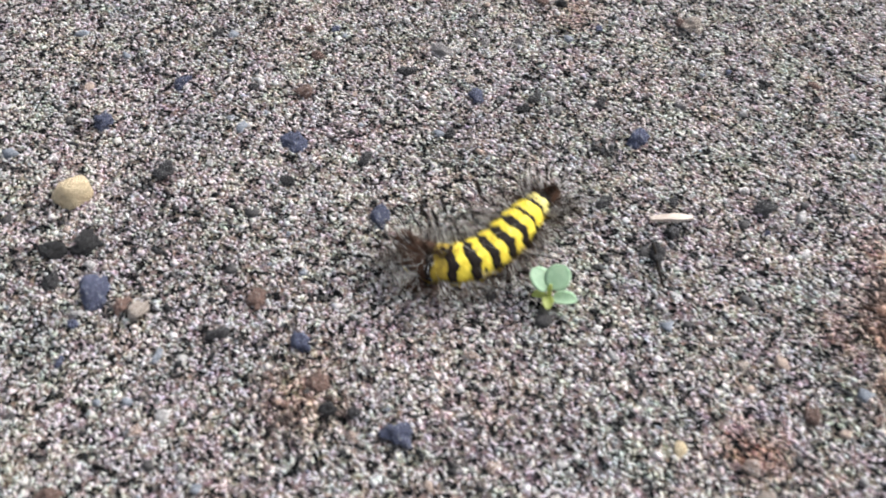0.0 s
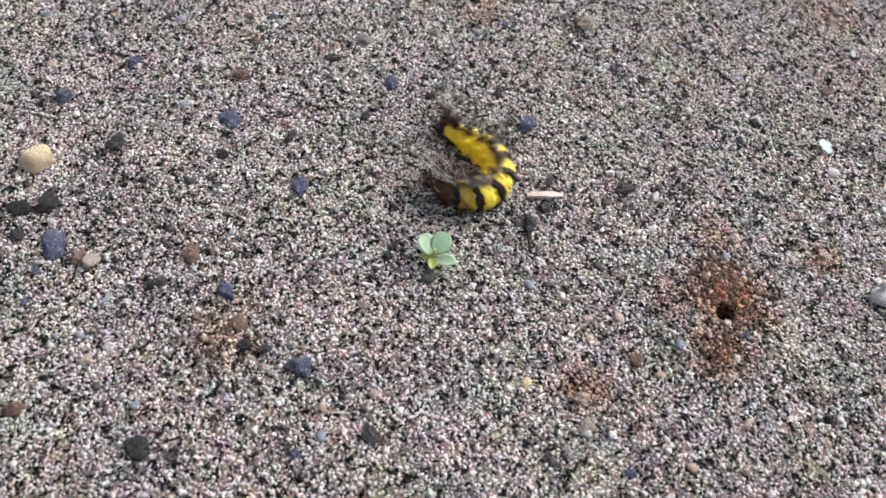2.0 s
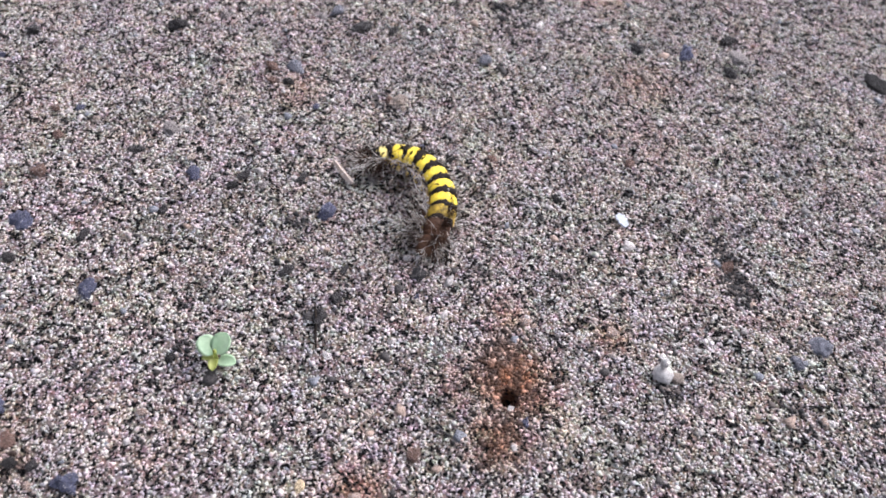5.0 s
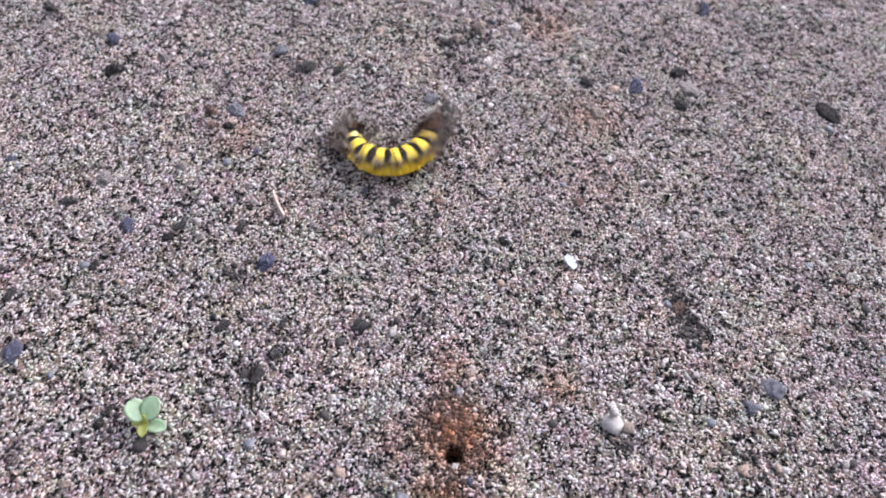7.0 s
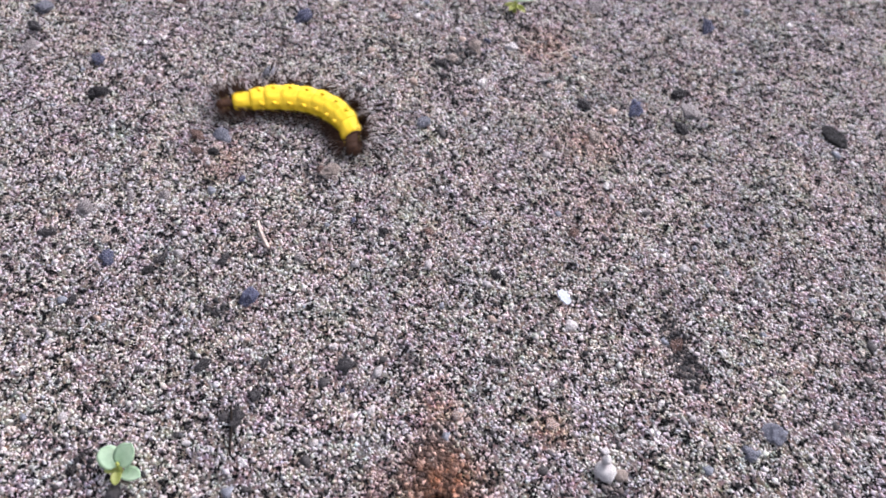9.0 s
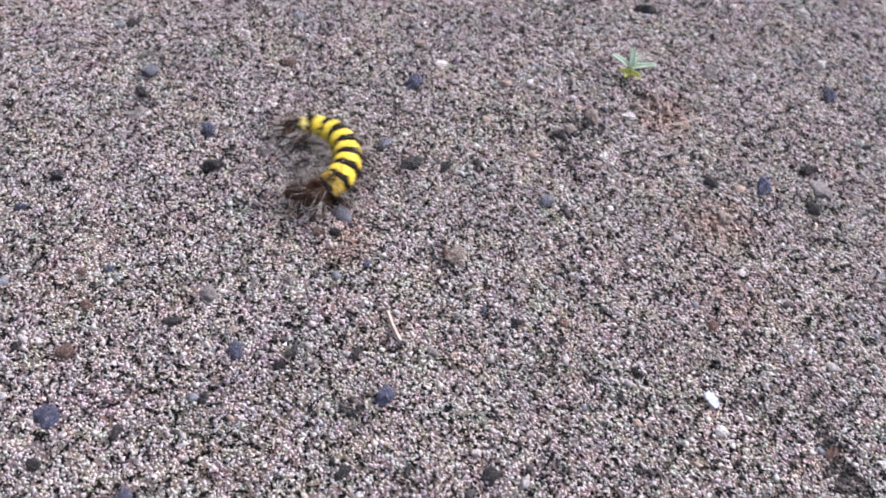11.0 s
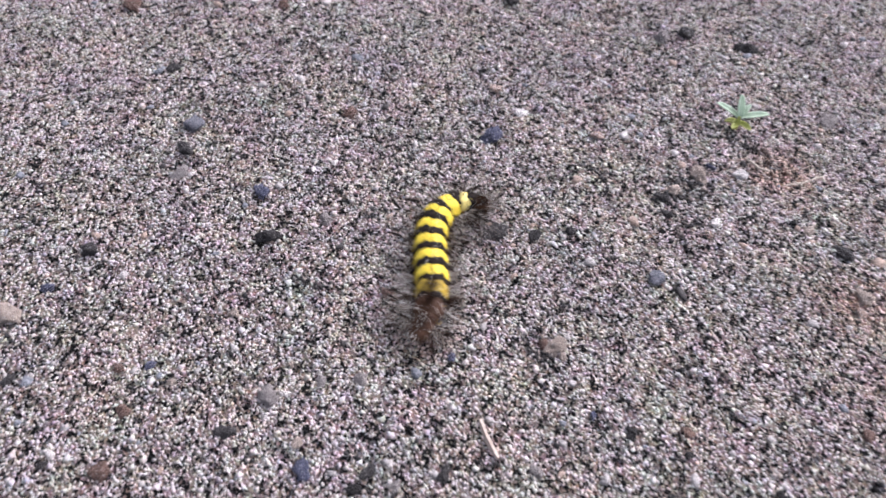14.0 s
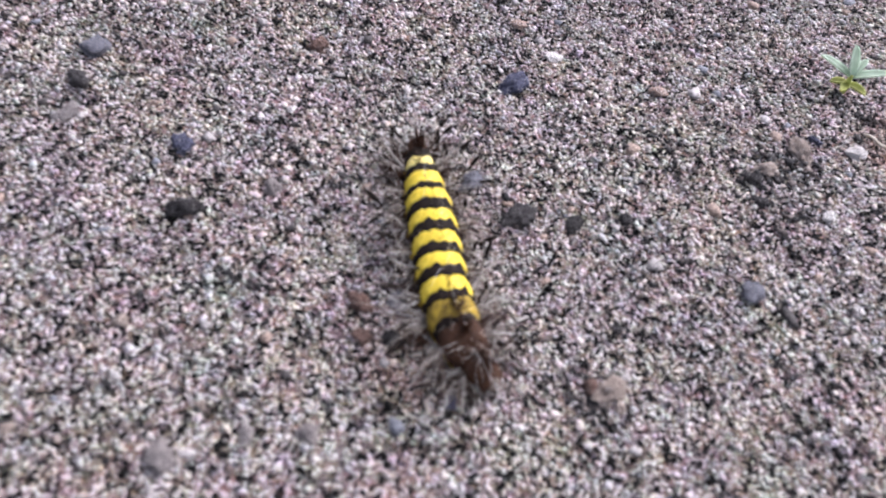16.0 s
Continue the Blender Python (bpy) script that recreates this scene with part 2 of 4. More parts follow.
HAIR, hair_tree, hair_bsdf = material("hair", 0.5)
hair_geo = hair_tree.nodes.new("ShaderNodeNewGeometry")
hair_tree.links.new(ramp(hair_tree, hair_geo.outputs["Random Per Island"], [(0.0, (0.018, 0.009, 0.006)), (0.25, (0.07, 0.034, 0.02)), (0.42, (0.44, 0.37, 0.31)), (0.70, (0.70, 0.66, 0.61))], True), hair_bsdf.inputs["Base Color"])


DARK_HAIR = plain_material("dark_hair", (0.012, 0.006, 0.004), (0.055, 0.022, 0.010), 0.6, 800.0, 0.1, shine=0.15)


# ---- helpers of this scene ----
def mesh_of(name, bm, mat, smooth=True):
    me = bpy.data.meshes.new(name)
    bm.to_mesh(me)
    bm.free()
    me.materials.append(mat)
    if smooth:
        me.polygons.foreach_set("use_smooth", [True] * len(me.polygons))
    return me


def part(name, bm, mat, parent, label="", smooth=True):
    ob = new(name, mesh_of(name, bm, mat, smooth))
    ob.parent = parent
    return tagged(ob, label)


def height(x, y):
    """The sand's height in mm at x, y in mm: low swells, the burrow and its rim, a trodden pit."""
    x, y = np.asarray(x, float), np.asarray(y, float)
    near = np.exp(-((np.maximum(np.hypot(x + 40, y - 25) - 260, 0) / 80) ** 2))
    z = 0.42 * np.sin(x / 17 + 1.1 * np.sin(y / 31)) * np.cos(y / 21 + 0.6) + 0.30 * np.sin(x / 9.1 - y / 12.3 + 2) + 0.24 * np.sin(x / 4.3 + y / 5.9) * np.sin(y / 3.7 - x / 8) + 0.16 * np.sin(x / 1.7 + 1.3 * np.sin(y / 2.9)) * np.sin(y / 1.9 + np.sin(x / 3.1))
    r = np.hypot(x + 5.3, y + 48.5)
    z = z + 1.0 * np.exp(-(((r - 8) / 5) ** 2)) - 5.5 * np.exp(-((r / 1.55) ** 4)) - 0.7 * np.exp(-((r / 4.0) ** 2))
    along, across = (x - 24) * 0.635 - (y - 1) * 0.77, (x - 24) * 0.77 + (y - 1) * 0.635
    z = z - 1.9 * np.exp(-((along / 6.5) ** 2) - ((across / 2.2) ** 2)) * (1 + 0.2 * np.sin(along / 1.9))
    return z * near


def stone(rng, level=3):
    """A worn, broken stone of about unit radius: flat faces, blunt edges, a gritty skin."""
    bm = bmesh.new()
    bmesh.ops.create_icosphere(bm, subdivisions=level, radius=1.0)
    seed = Vector((rng.uniform(0, 50), rng.uniform(0, 50), rng.uniform(0, 50)))
    cuts = [(Vector((rng.gauss(0, 1), rng.gauss(0, 1), rng.gauss(0, 1))).normalized(), rng.uniform(0.5, 0.9)) for _ in range(11)]
    for v in bm.verts:
        d = v.co.normalized()
        k = min([1.15] + [h / max(d.dot(n), 0.05) for n, h in cuts])
        k += 0.34 * noise.noise(d * 2.2 + seed) + 0.30 * noise.noise(d * 5.0 + seed) + 0.14 * noise.noise(d * 11 + seed)
        v.co = d * k
    return bm


def lump(rng, rough, level):
    """A rounded, uneven stone of unit radius."""
    bm = bmesh.new()
    bmesh.ops.create_icosphere(bm, subdivisions=level, radius=1.0)
    seed = Vector((rng.uniform(0, 50), rng.uniform(0, 50), rng.uniform(0, 50)))
    for v in bm.verts:
        d = v.co.normalized()
        k = 1 + rough * noise.noise(d * 1.1 + seed) + 0.5 * rough * noise.noise(d * 2.7 + seed) + 0.3 * rough * noise.noise(d * 6 + seed)
        v.co = d * k
    return bm


# ---- the ground: one sheet to the horizon ----
def lines(low, high, step, centre, fine, reach):
    """Grid lines: even in the middle, closer round one place, ever wider outside."""
    a = list(np.arange(low, high, step))
    a = [v for v in a if abs(v - centre) > reach] + list(np.arange(centre - reach, centre + reach + 0.01, fine))
    far, gap = 0.0, step
    out = []
    while far < 60000:
        gap *= 1.6
        far += gap
        out += [low - far, high + far]
    return np.array(sorted(a + out))


def build_ground():
    gx, gy = lines(-240, 110, 1.5, -5.3, 0.4, 4.0), lines(-150, 190, 1.5, -48.5, 0.4, 4.0)
    xx, yy = np.meshgrid(gx, gy)
    zz = height(xx, yy)
    nx, ny = len(gx), len(gy)
    co = np.stack([xx, yy, zz], -1).reshape(-1, 3) * MM
    k = (np.arange(ny - 1)[:, None] * nx + np.arange(nx - 1)[None, :]).ravel()
    faces = np.stack([k, k + 1, k + 1 + nx, k + nx], 1)
    me = bpy.data.meshes.new("ground")
    me.from_pydata(co.tolist(), [], faces.tolist())
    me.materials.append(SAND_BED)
    me.polygons.foreach_set("use_smooth", [True] * len(me.polygons))
    tagged(new("ground", me), "coarse grey-brown sand bed, dry and uneven", "ground", kind="structure")


build_ground()

OCTA = (np.array([(1, 0, 0), (-1, 0, 0), (0, 1, 0), (0, -1, 0), (0, 0, 1), (0, 0, -1)], float),
        np.array([(0, 2, 4), (2, 1, 4), (1, 3, 4), (3, 0, 4), (2, 0, 5), (1, 2, 5), (3, 1, 5), (0, 3, 5)]))
PHI = (1 + 5 ** 0.5) / 2
ICO = (np.array([(-1, PHI, 0), (1, PHI, 0), (-1, -PHI, 0), (1, -PHI, 0), (0, -1, PHI), (0, 1, PHI), (0, -1, -PHI), (0, 1, -PHI), (PHI, 0, -1), (PHI, 0, 1), (-PHI, 0, -1), (-PHI, 0, 1)], float) / (1 + PHI * PHI) ** 0.5,
       np.array([(0, 11, 5), (0, 5, 1), (0, 1, 7), (0, 7, 10), (0, 10, 11), (1, 5, 9), (5, 11, 4), (11, 10, 2), (10, 7, 6), (7, 1, 8), (3, 9, 4), (3, 4, 2), (3, 2, 6), (3, 6, 8), (3, 8, 9), (4, 9, 5), (2, 4, 11), (6, 2, 10), (8, 6, 7), (9, 8, 1)]))


def grains(name, x, y, size, solid, rng, mat, sunk=0.35, squash=0.75, uneven=0.42):
    """One mesh of many loose grains: places and radii in mm."""
    base, tris = solid
    n, nv = len(x), len(base)
    q = rng.normal(size=(n, 4))
    q /= np.linalg.norm(q, axis=1)[:, None]
    w, a, b, c = q.T
    turn = np.stack([1 - 2 * (b * b + c * c), 2 * (a * b - c * w), 2 * (a * c + b * w), 2 * (a * b + c * w), 1 - 2 * (a * a + c * c), 2 * (b * c - a * w), 2 * (a * c - b * w), 2 * (b * c + a * w), 1 - 2 * (a * a + b * b)], 1).reshape(n, 3, 3)
    v = base[None] * (1 + uneven * rng.uniform(-1, 1, size=(n, nv, 3))) * rng.uniform(0.62, 1.4, size=(n, 1, 3))
    v = np.einsum("nij,nvj->nvi", turn, v) * size[:, None, None]
    v[..., 2] *= squash
    z = height(x, y) + size * (1 - 2 * sunk) * 0.8
    v += np.stack([x, y, z], 1)[:, None]
    v *= MM
    faces = (tris[None] + (np.arange(n) * nv)[:, None, None]).reshape(-1, 3)
    me = bpy.data.meshes.new(name)
    me.vertices.add(n * nv)
    me.vertices.foreach_set("co", v.astype(np.float32).ravel())
    me.loops.add(faces.size)
    me.loops.foreach_set("vertex_index", faces.astype(np.int32).ravel())
    me.polygons.add(len(faces))
    me.polygons.foreach_set("loop_start", np.arange(0, faces.size, 3, dtype=np.int32))
    me.polygons.foreach_set("loop_total", np.full(len(faces), 3, dtype=np.int32))
    me.update(calc_edges=True)
    me.polygons.foreach_set("use_smooth", [True] * len(me.polygons))
    me.materials.append(mat)
    return new(name, me)


def scatter(rng, spacing):
    """Jittered places in mm over the stretch of ground, turned by 30 degrees, that the clip passes."""
    u, v = np.meshgrid(np.arange(-200, 130, spacing), np.arange(-90, 150, spacing))
    u = u.ravel() + rng.uniform(-0.6, 0.6, u.size) * spacing
    v = v.ravel() + rng.uniform(-0.6, 0.6, v.size) * spacing
    x, y = 0.866 * u - 0.5 * v, 0.5 * u + 0.866 * v
    open_ground = np.hypot(x + 5.3, y + 48.5) > 1.7
    return x[open_ground], y[open_ground]


rng = np.random.default_rng(7)
px, py = scatter(rng, 0.60)
tagged(grains("fine_sand", px, py, rng.uniform(0.17, 0.39, px.size), OCTA, rng, SAND_GRAIN, 0.28, 0.36, 0.5), "loose fine grey and tan sand grains", "sand", kind="stuff")
px, py = scatter(rng, 1.15)
tagged(grains("coarse_sand", px, py, 0.24 + 0.38 * rng.random(px.size) ** 3, OCTA, rng, SAND_GRAIN, 0.3, 0.33, 0.6), "loose coarse sand grains of mixed minerals", "sand", kind="stuff")
px, py = scatter(rng, 8.0)
px, py = px + rng.uniform(-3, 3, px.size), py + rng.uniform(-3, 3, px.size)
tagged(grains("grit", px, py, 0.45 + 0.75 * rng.random(px.size) ** 3, ICO, rng, GRIT, 0.42, 0.45, 0.6), "scattered small grit on the sand", "grit", kind="stuff")

# crumbs of darker and rusty soil: x, y, reach across and along in mm, turn in degrees, how many
# heaps by the clod and the tan stone also stand in for shade there
HEAPS = [(-59.6, -33.5, 2.6, 1.8, 0, 70), (-5, -45, 10, 11, 30, 280), (-8, -44, 4.0, 5.0, 10, 520), (-10.5, -39, 3.5, 4, 0, 200), (-4, -50, 6, 6, 0, 160), (24, 1, 2.4, 8, 39, 620), (26.5, -2.5, 3.4, 4, 39, 260), (20.6, -33, 2.2, 1.6, 0, 90), (-9, -43.5, 4.5, 5.5, 0, 420), (-5.5, -46, 2.5, 2, 0, 60), (-3.5, -57, 2.5, 8, 10, 150), (-79, -100, 9, 12, 0, 260), (-63, -73, 3, 3, 0, 40), (-64, -98, 5, 4, 0, 60), (-46, 61, 5, 5, 0, 120), (-40, 77, 4, 3, 0, 110), (-34, 72, 6, 5, 0, 90), (-50, 54, 5, 7, 0, 170), (-60, 4.7, 2.0, 1.5, 0, 150), (-63, 51, 3, 2.5, 0, 40), (-112, -98, 18, 16, 0, 160), (-2, -60, 9, 7, 0, 120), (-84, 27, 4, 3, 0, 26), (-44, 48, 3, 9, -30, 130), (46, -26, 9, 5, 0, 70), (-70, -45, 20, 14, 0, 60)]
hx, hy, hs = [], [], []
for x, y, across, along, turn, count in HEAPS:
    a, b = rng.normal(0, across * 0.5, count), rng.normal(0, along * 0.5, count)
    c, d = math.cos(radians(turn)), math.sin(radians(turn))
    keep = np.hypot(x + a * c - b * d + 5.3, y + a * d + b * c + 48.5) > 1.8
    hx.append((x + a * c - b * d)[keep])
    hy.append((y + a * d + b * c)[keep])
    hs.append((0.22 + 0.42 * rng.random(count) ** 2.5)[keep])
# dark crumbs that lie about in small knots
for x, y in zip(rng.uniform(-170, 70, 1100), rng.uniform(-125, 130, 1100)):
    count, reach = rng.integers(3, 16), rng.uniform(0.35, 1.5)
    hx.append(x + rng.normal(0, reach * 1.3, count))
    hy.append(y + rng.normal(0, reach * 0.8, count))
    hs.append(rng.uniform(0.2, 0.5, count))
tagged(grains("soil_crumbs", np.concatenate(hx), np.concatenate(hy), np.concatenate(hs), OCTA, rng, CRUMB, 0.2, 0.72, 0.55), "dark and rusty soil crumbs in loose heaps", "soil", kind="stuff")

# ---- pebbles: x, y, radius in mm ----
PEBBLES_YELLOW = [(-132.4, -88.6, 2.5), (-30.4, -80, 0.8)]
PEBBLES_BLUE = [(-86.4, -33.2, 1.4), (-116.7, -100.9, 2), (-84.6, -92.1, 1.6), (-64.7, -97.5, 1.7), (-56.6, -109.9, 1.1), (-112.5, -112.1, 1.1), (-115.1, -106.4, 1), (-140.9, -73.3, 1.8), (-135.8, -58.3, 1.5), (-108.6, -59.9, 1.9), (-9.1, -85.4, 1.2), (-56.5, -28.3, 1.6), (-86.9, -66.2, 1.8), (-0.7, -52, 1.1), (-30.1, -37.6, 0.8), (-126.4, 12.5, 1.4), (-91.4, 50.9, 1.9), (-47.6, -1.5, 1), (5.9, 100.9, 1.7), (-147.2, -26.5, 1.3), (-45.1, 66.3, 1.2), (-74, -3.6, 0.9), (-120.6, -29.6, 1.2), (-2.8, 60.8, 1.7)]
# the one at (-49.4, 48.1) stands in for shade between grey stones
PEBBLES_DARK = [(-52, 52, 1.7), (-56.2, -44.6, 1.1), (-48.3, -101.3, 1.2), (-71.5, -97.7, 1), (-123.2, -103.1, 1.4), (-123.2, -77.2, 1.6), (-95.9, -97.3, 1.2), (-15.8, -6.9, 0.8), (-31.8, -32.8, 1.6), (-44.6, -50.4, 1.6), (-101.4, -33.7, 1.6), (-118.2, 3, 2), (-78.7, 26.6, 2), (-146.1, -15.8, 1.6), (-49.4, 48.1, 1.4), (-76.7, -28.9, 1.2), (-65.6, -23.1, 1), (-45.9, -39.3, 0.9), (-43.8, -45.7, 1.2), (5.4, 70.9, 2), (-147.4, 14.8, 1.9), (-95.8, -57.1, 1.2), (-14.7, 55.1, 1.4), (-65.8, 34.2, 0.9), (-123.8, -52.3, 0.8), (-63, 108.4, 2.3), (-47.8, 110.4, 1.9), (-166.2, 34.2, 1.5), (-107.3, 98.1, 1.7), (-139.4, -43.1, 1.2), (-86, -44.4, 1), (-163.5, -32.7, 1.9), (9.5, 59.9, 1.5)]
PEBBLES_BLACK = [(-127, -98.4, 1.8), (-14.5, -1, 1.0), (-78.9, -122.1, 1.6), (-74.6, -98.9, 1), (-123.6, -95.2, 1.9), (-104, -68.4, 1.1), (-64.2, -70.8, 0.9), (45.2, 75, 2.4), (-30.4, -0.5, 0.7), (-84.2, 0.4, 1.1), (-77.2, -32.3, 1), (-40.6, -1.3, 1.1), (-71.6, 29.7, 1.2)]
PEBBLES_ORANGE = [(-95.5, -114.5, 1.0), (-69.9, -100.6, 0.9), (-51.5, -95, 1.1), (-61.7, -81.5, 1), (-21.1, -77.6, 1.3), (7.1, -26.2, 1.3), (-8.8, -32.6, 1.2), (-8.8, 43, 1.5), (-135.6, 17, 1), (-70.7, 62.5, 1.3), (-97.4, 66.5, 1.6)]
# the one at (-60.0, 6.9) is added to darken the tan stone's shaded pit
PEBBLES_RED = [(-99.1, -126.8, 1.4), (-94.3, -89.4, 1.3), (-111, -100.5, 1.3), (-16.1, -66, 1.2), (-118.8, -38.8, 1.2), (-90.4, 2.5, 1.5), (-4, 17.6, 1), (-78.5, -96.5, 1.4), (-122.6, 41.7, 1.6), (-114.8, -48.4, 1.7), (-31.9, 2.8, 1), (-124.8, -33.1, 0.9), (-87.7, -1.1, 1.2), (-189.4, 48.1, 1.9), (-157.6, 66.9, 1.4), (24.3, 1.4, 1.6), (-60.0, 6.9, 1.0)]
PEBBLES_WHITE = [(-96.5, -23.2, 0.9), (-120.5, 23.2, 0.8), (-14.2, -81, 0.9), (-46.1, -69.6, 0.7), (-39.1, -57, 1), (-1.5, 33.7, 1), (7, 39.9, 0.9), (35.9, 17.9, 1), (33.3, 15.2, 1.1), (24.3, -13.3, 0.9), (23.3, -22.1, 0.8), (50.2, -25, 1.2), (-38.7, 67.1, 1.9), (17.9, -26.9, 0.8), (-22.2, -35.2, 0.7), (-88.7, 61.3, 1.7), (-117.7, 27.2, 1), (1.9, 114, 1.5), (-39.9, 50.4, 1.4), (15.4, 24.2, 0.9), (-33, 36.3, 0.9)]
PEBBLES_TAN = [(-9.5, -42.4, 0.8), (-115.3, -30.7, 0.8), (-89.7, -29.8, 0.9), (-99, -17.8, 0.7), (-46.8, 62.3, 1.9), (-108.7, -99.9, 1.5), (-58.4, 7.2, 1.9), (-18.5, -81.6, 1.1), (-26.7, -63.2, 0.9), (-8.8, 47.1, 1.8), (-148.6, -34.1, 2.1), (-50.6, 55, 1.4), (-22, 58.1, 1.3), (-113.9, -13.9, 1.1), (-56.6, 6.3, 0.8)]
PEBBLES_SLATE = [(-85.8, 5.3, 1.6), (-150.6, 21, 1.9), (-87.6, 28.9, 1.5), (45.5, -9.7, 1.8), (41.7, -16.1, 1.4), (-46.9, 31.3, 1.4)]
PEBBLES_GREY = [(-86.6, -14.8, 1.4), (-19.3, -87.7, 1.2), (-52.7, -15.6, 1.3), (-90.1, 25.4, 1.4), (-144.7, 9.1, 1.6), (-110.6, 12.6, 1.5), (-24.3, 95.1, 2), (-98.8, -25.4, 1.9), (-71.7, -28.9, 1.1), (-92.4, -18.3, 1.1), (-68, 104.1, 2), (10.3, 66.8, 2.3)]
shape_rng = random.Random(3)
WORDS = {"dark": "dark grey", "black": "blackish", "blue": "slate-blue", "grey": "pale grey", "slate": "grey-blue slate", "white": "whitish quartz", "tan": "tan", "yellow": "ochre-yellow", "orange": "rusty orange", "red": "dark reddish-brown"}


def build_pebbles(colour, rows):
    shapes = [mesh_of("pebble", lump(shape_rng, 0.3, 3) if colour == "yellow" else stone(shape_rng), STONES[colour], True) for _ in range(5)]
    for k, (x, y, r) in enumerate(rows):
        r *= 0.95 if colour == "blue" and r < 1.3 else {"grey": 1.15, "white": 1.0, "orange": 1.05}.get(colour, 1.35)
        ob = new("pebble", shapes[k % 5])
        size = Vector((r * shape_rng.uniform(0.85, 1.2), r * shape_rng.uniform(0.7, 0.95), r * (0.8 if colour == "yellow" else shape_rng.uniform(0.5, 0.7))))
        z = float(height(x, y)) + size.z * 0.2
        ob.matrix_basis = Matrix.Translation(Vector((x, y, z)) * MM) @ Euler((shape_rng.uniform(-0.2, 0.2), shape_rng.uniform(-0.2, 0.2), shape_rng.uniform(0, 6.28))).to_matrix().to_4x4() @ Matrix.Diagonal((*(size * MM), 1))
        how = "small" if r < 1.2 else "rounded" if r < 1.8 else "larger"
        tagged(ob, f"{how} {WORDS[colour]} pebble half sunk in the sand", "pebble", "pebbles on the sand")


for colour, rows in (("yellow", PEBBLES_YELLOW), ("blue", PEBBLES_BLUE), ("dark", PEBBLES_DARK), ("black", PEBBLES_BLACK), ("orange", PEBBLES_ORANGE), ("red", PEBBLES_RED), ("white", PEBBLES_WHITE), ("tan", PEBBLES_TAN), ("slate", PEBBLES_SLATE), ("grey", PEBBLES_GREY)):
    build_pebbles(colour, rows)


# ---- plants, chips and straws ----
def blade(length, width, thick, cup, tip=0.6):
    """A leaf along +x from its base at the origin, with thickness; tip: how blunt it ends. In mm."""
    bm = bmesh.new()
    n, m = 12, 6
    rows = []
    for side in (1, -1):
        grid = []
        for i in range(n + 1):
            s = i / n
            half = width / 2 * max(1 - abs(2 * s ** tip - 1) ** 2.2, 0.0004) ** 0.5
            line = []
            for j in range(m + 1):
                c = 2 * j / m - 1
                z = cup * (c * c) * half / width * 2 - 0.18 * cup * s * s * 2 + side * thick * 0.5 * (1 - c * c) ** 0.5
                line.append(bm.verts.new((s * length * MM, c * half * MM, z * MM)))
            grid.append(line)
        rows.append(grid)
        for i in range(n):
            for j in range(m):
                f = [grid[i][j], grid[i + 1][j], grid[i + 1][j + 1], grid[i][j + 1]]
                bm.faces.new(f if side > 0 else f[::-1])
    bmesh.ops.remove_doubles(bm, verts=bm.verts, dist=0.00002)
    return bm


def stalk(points, radii, sides=8):
    """A round tapered stalk through points, in mm."""
    bm = bmesh.new()
    rings = []
    pts = [Vector(p) for p in points]
    for k, p in enumerate(pts):
        d = (pts[min(k + 1, len(pts) - 1)] - pts[max(k - 1, 0)]).normalized()
        a = d.orthogonal().normalized()
        b = d.cross(a)
        rings.append([bm.verts.new((p + (a * math.cos(t) + b * math.sin(t)) * radii[k]) * MM) for t in (2 * math.pi * i / sides for i in range(sides))])
    for r0, r1 in zip(rings, rings[1:]):
        for i in range(sides):
            bm.faces.new((r0[i], r0[(i + 1) % sides], r1[(i + 1) % sides], r1[i]))
    bm.faces.new(rings[0][::-1])
    bm.faces.new(rings[-1])
    return bm


def holder(name, x, y, label, category, group=""):
    ob = new(name)
    ob.empty_display_size = 0.003
    ob.location = (x * MM, y * MM, float(height(x, y)) * MM)
    return tagged(ob, label, category, group)


def leaf_on(plant, x, y, z, turn, tilt, roll, length, width, mat, cup=0.8, tip=0.6, label=""):
    ob = part("leaf", blade(length, width, 0.28, cup, tip), mat, plant, label)
    ob.matrix_basis = pose(x * MM, y * MM, z * MM, roll, -tilt, turn)
    return ob


seedling = holder("seedling", -56.2, -67.6, "tiny pale green seedling with two round seed leaves", "seedling")
part("stem", stalk([(0, 0, -1), (0.2, 0.1, 1.2), (0.1, 0.4, 2.6), (0, 0.5, 3.8)], [0.5, 0.42, 0.36, 0.3]), LEAF_YELLOW, seedling, "yellowish stem")
leaf_on(seedling, -0.1, 0.3, 2.6, 165, 30, 4, 4.1, 3.9, LEAF, 0.5, 0.95)
leaf_on(seedling, 0.4, 0.4, 2.9, 88, 32, -4, 4.2, 4.0, LEAF, 0.5, 0.95)
leaf_on(seedling, 0.8, 0.0, 1.5, 8, 22, 0, 3.9, 2.7, LEAF, 0.5, 0.9)
leaf_on(seedling, 0.0, -0.2, 1.6, -62, 4, 0, 2.4, 1.8, LEAF_YELLOW, 0.5, 0.8)
leaf_on(seedling, -0.2, 0.0, 1.4, -150, 6, 0, 2.2, 1.5, LEAF_YELLOW, 0.5, 0.8)

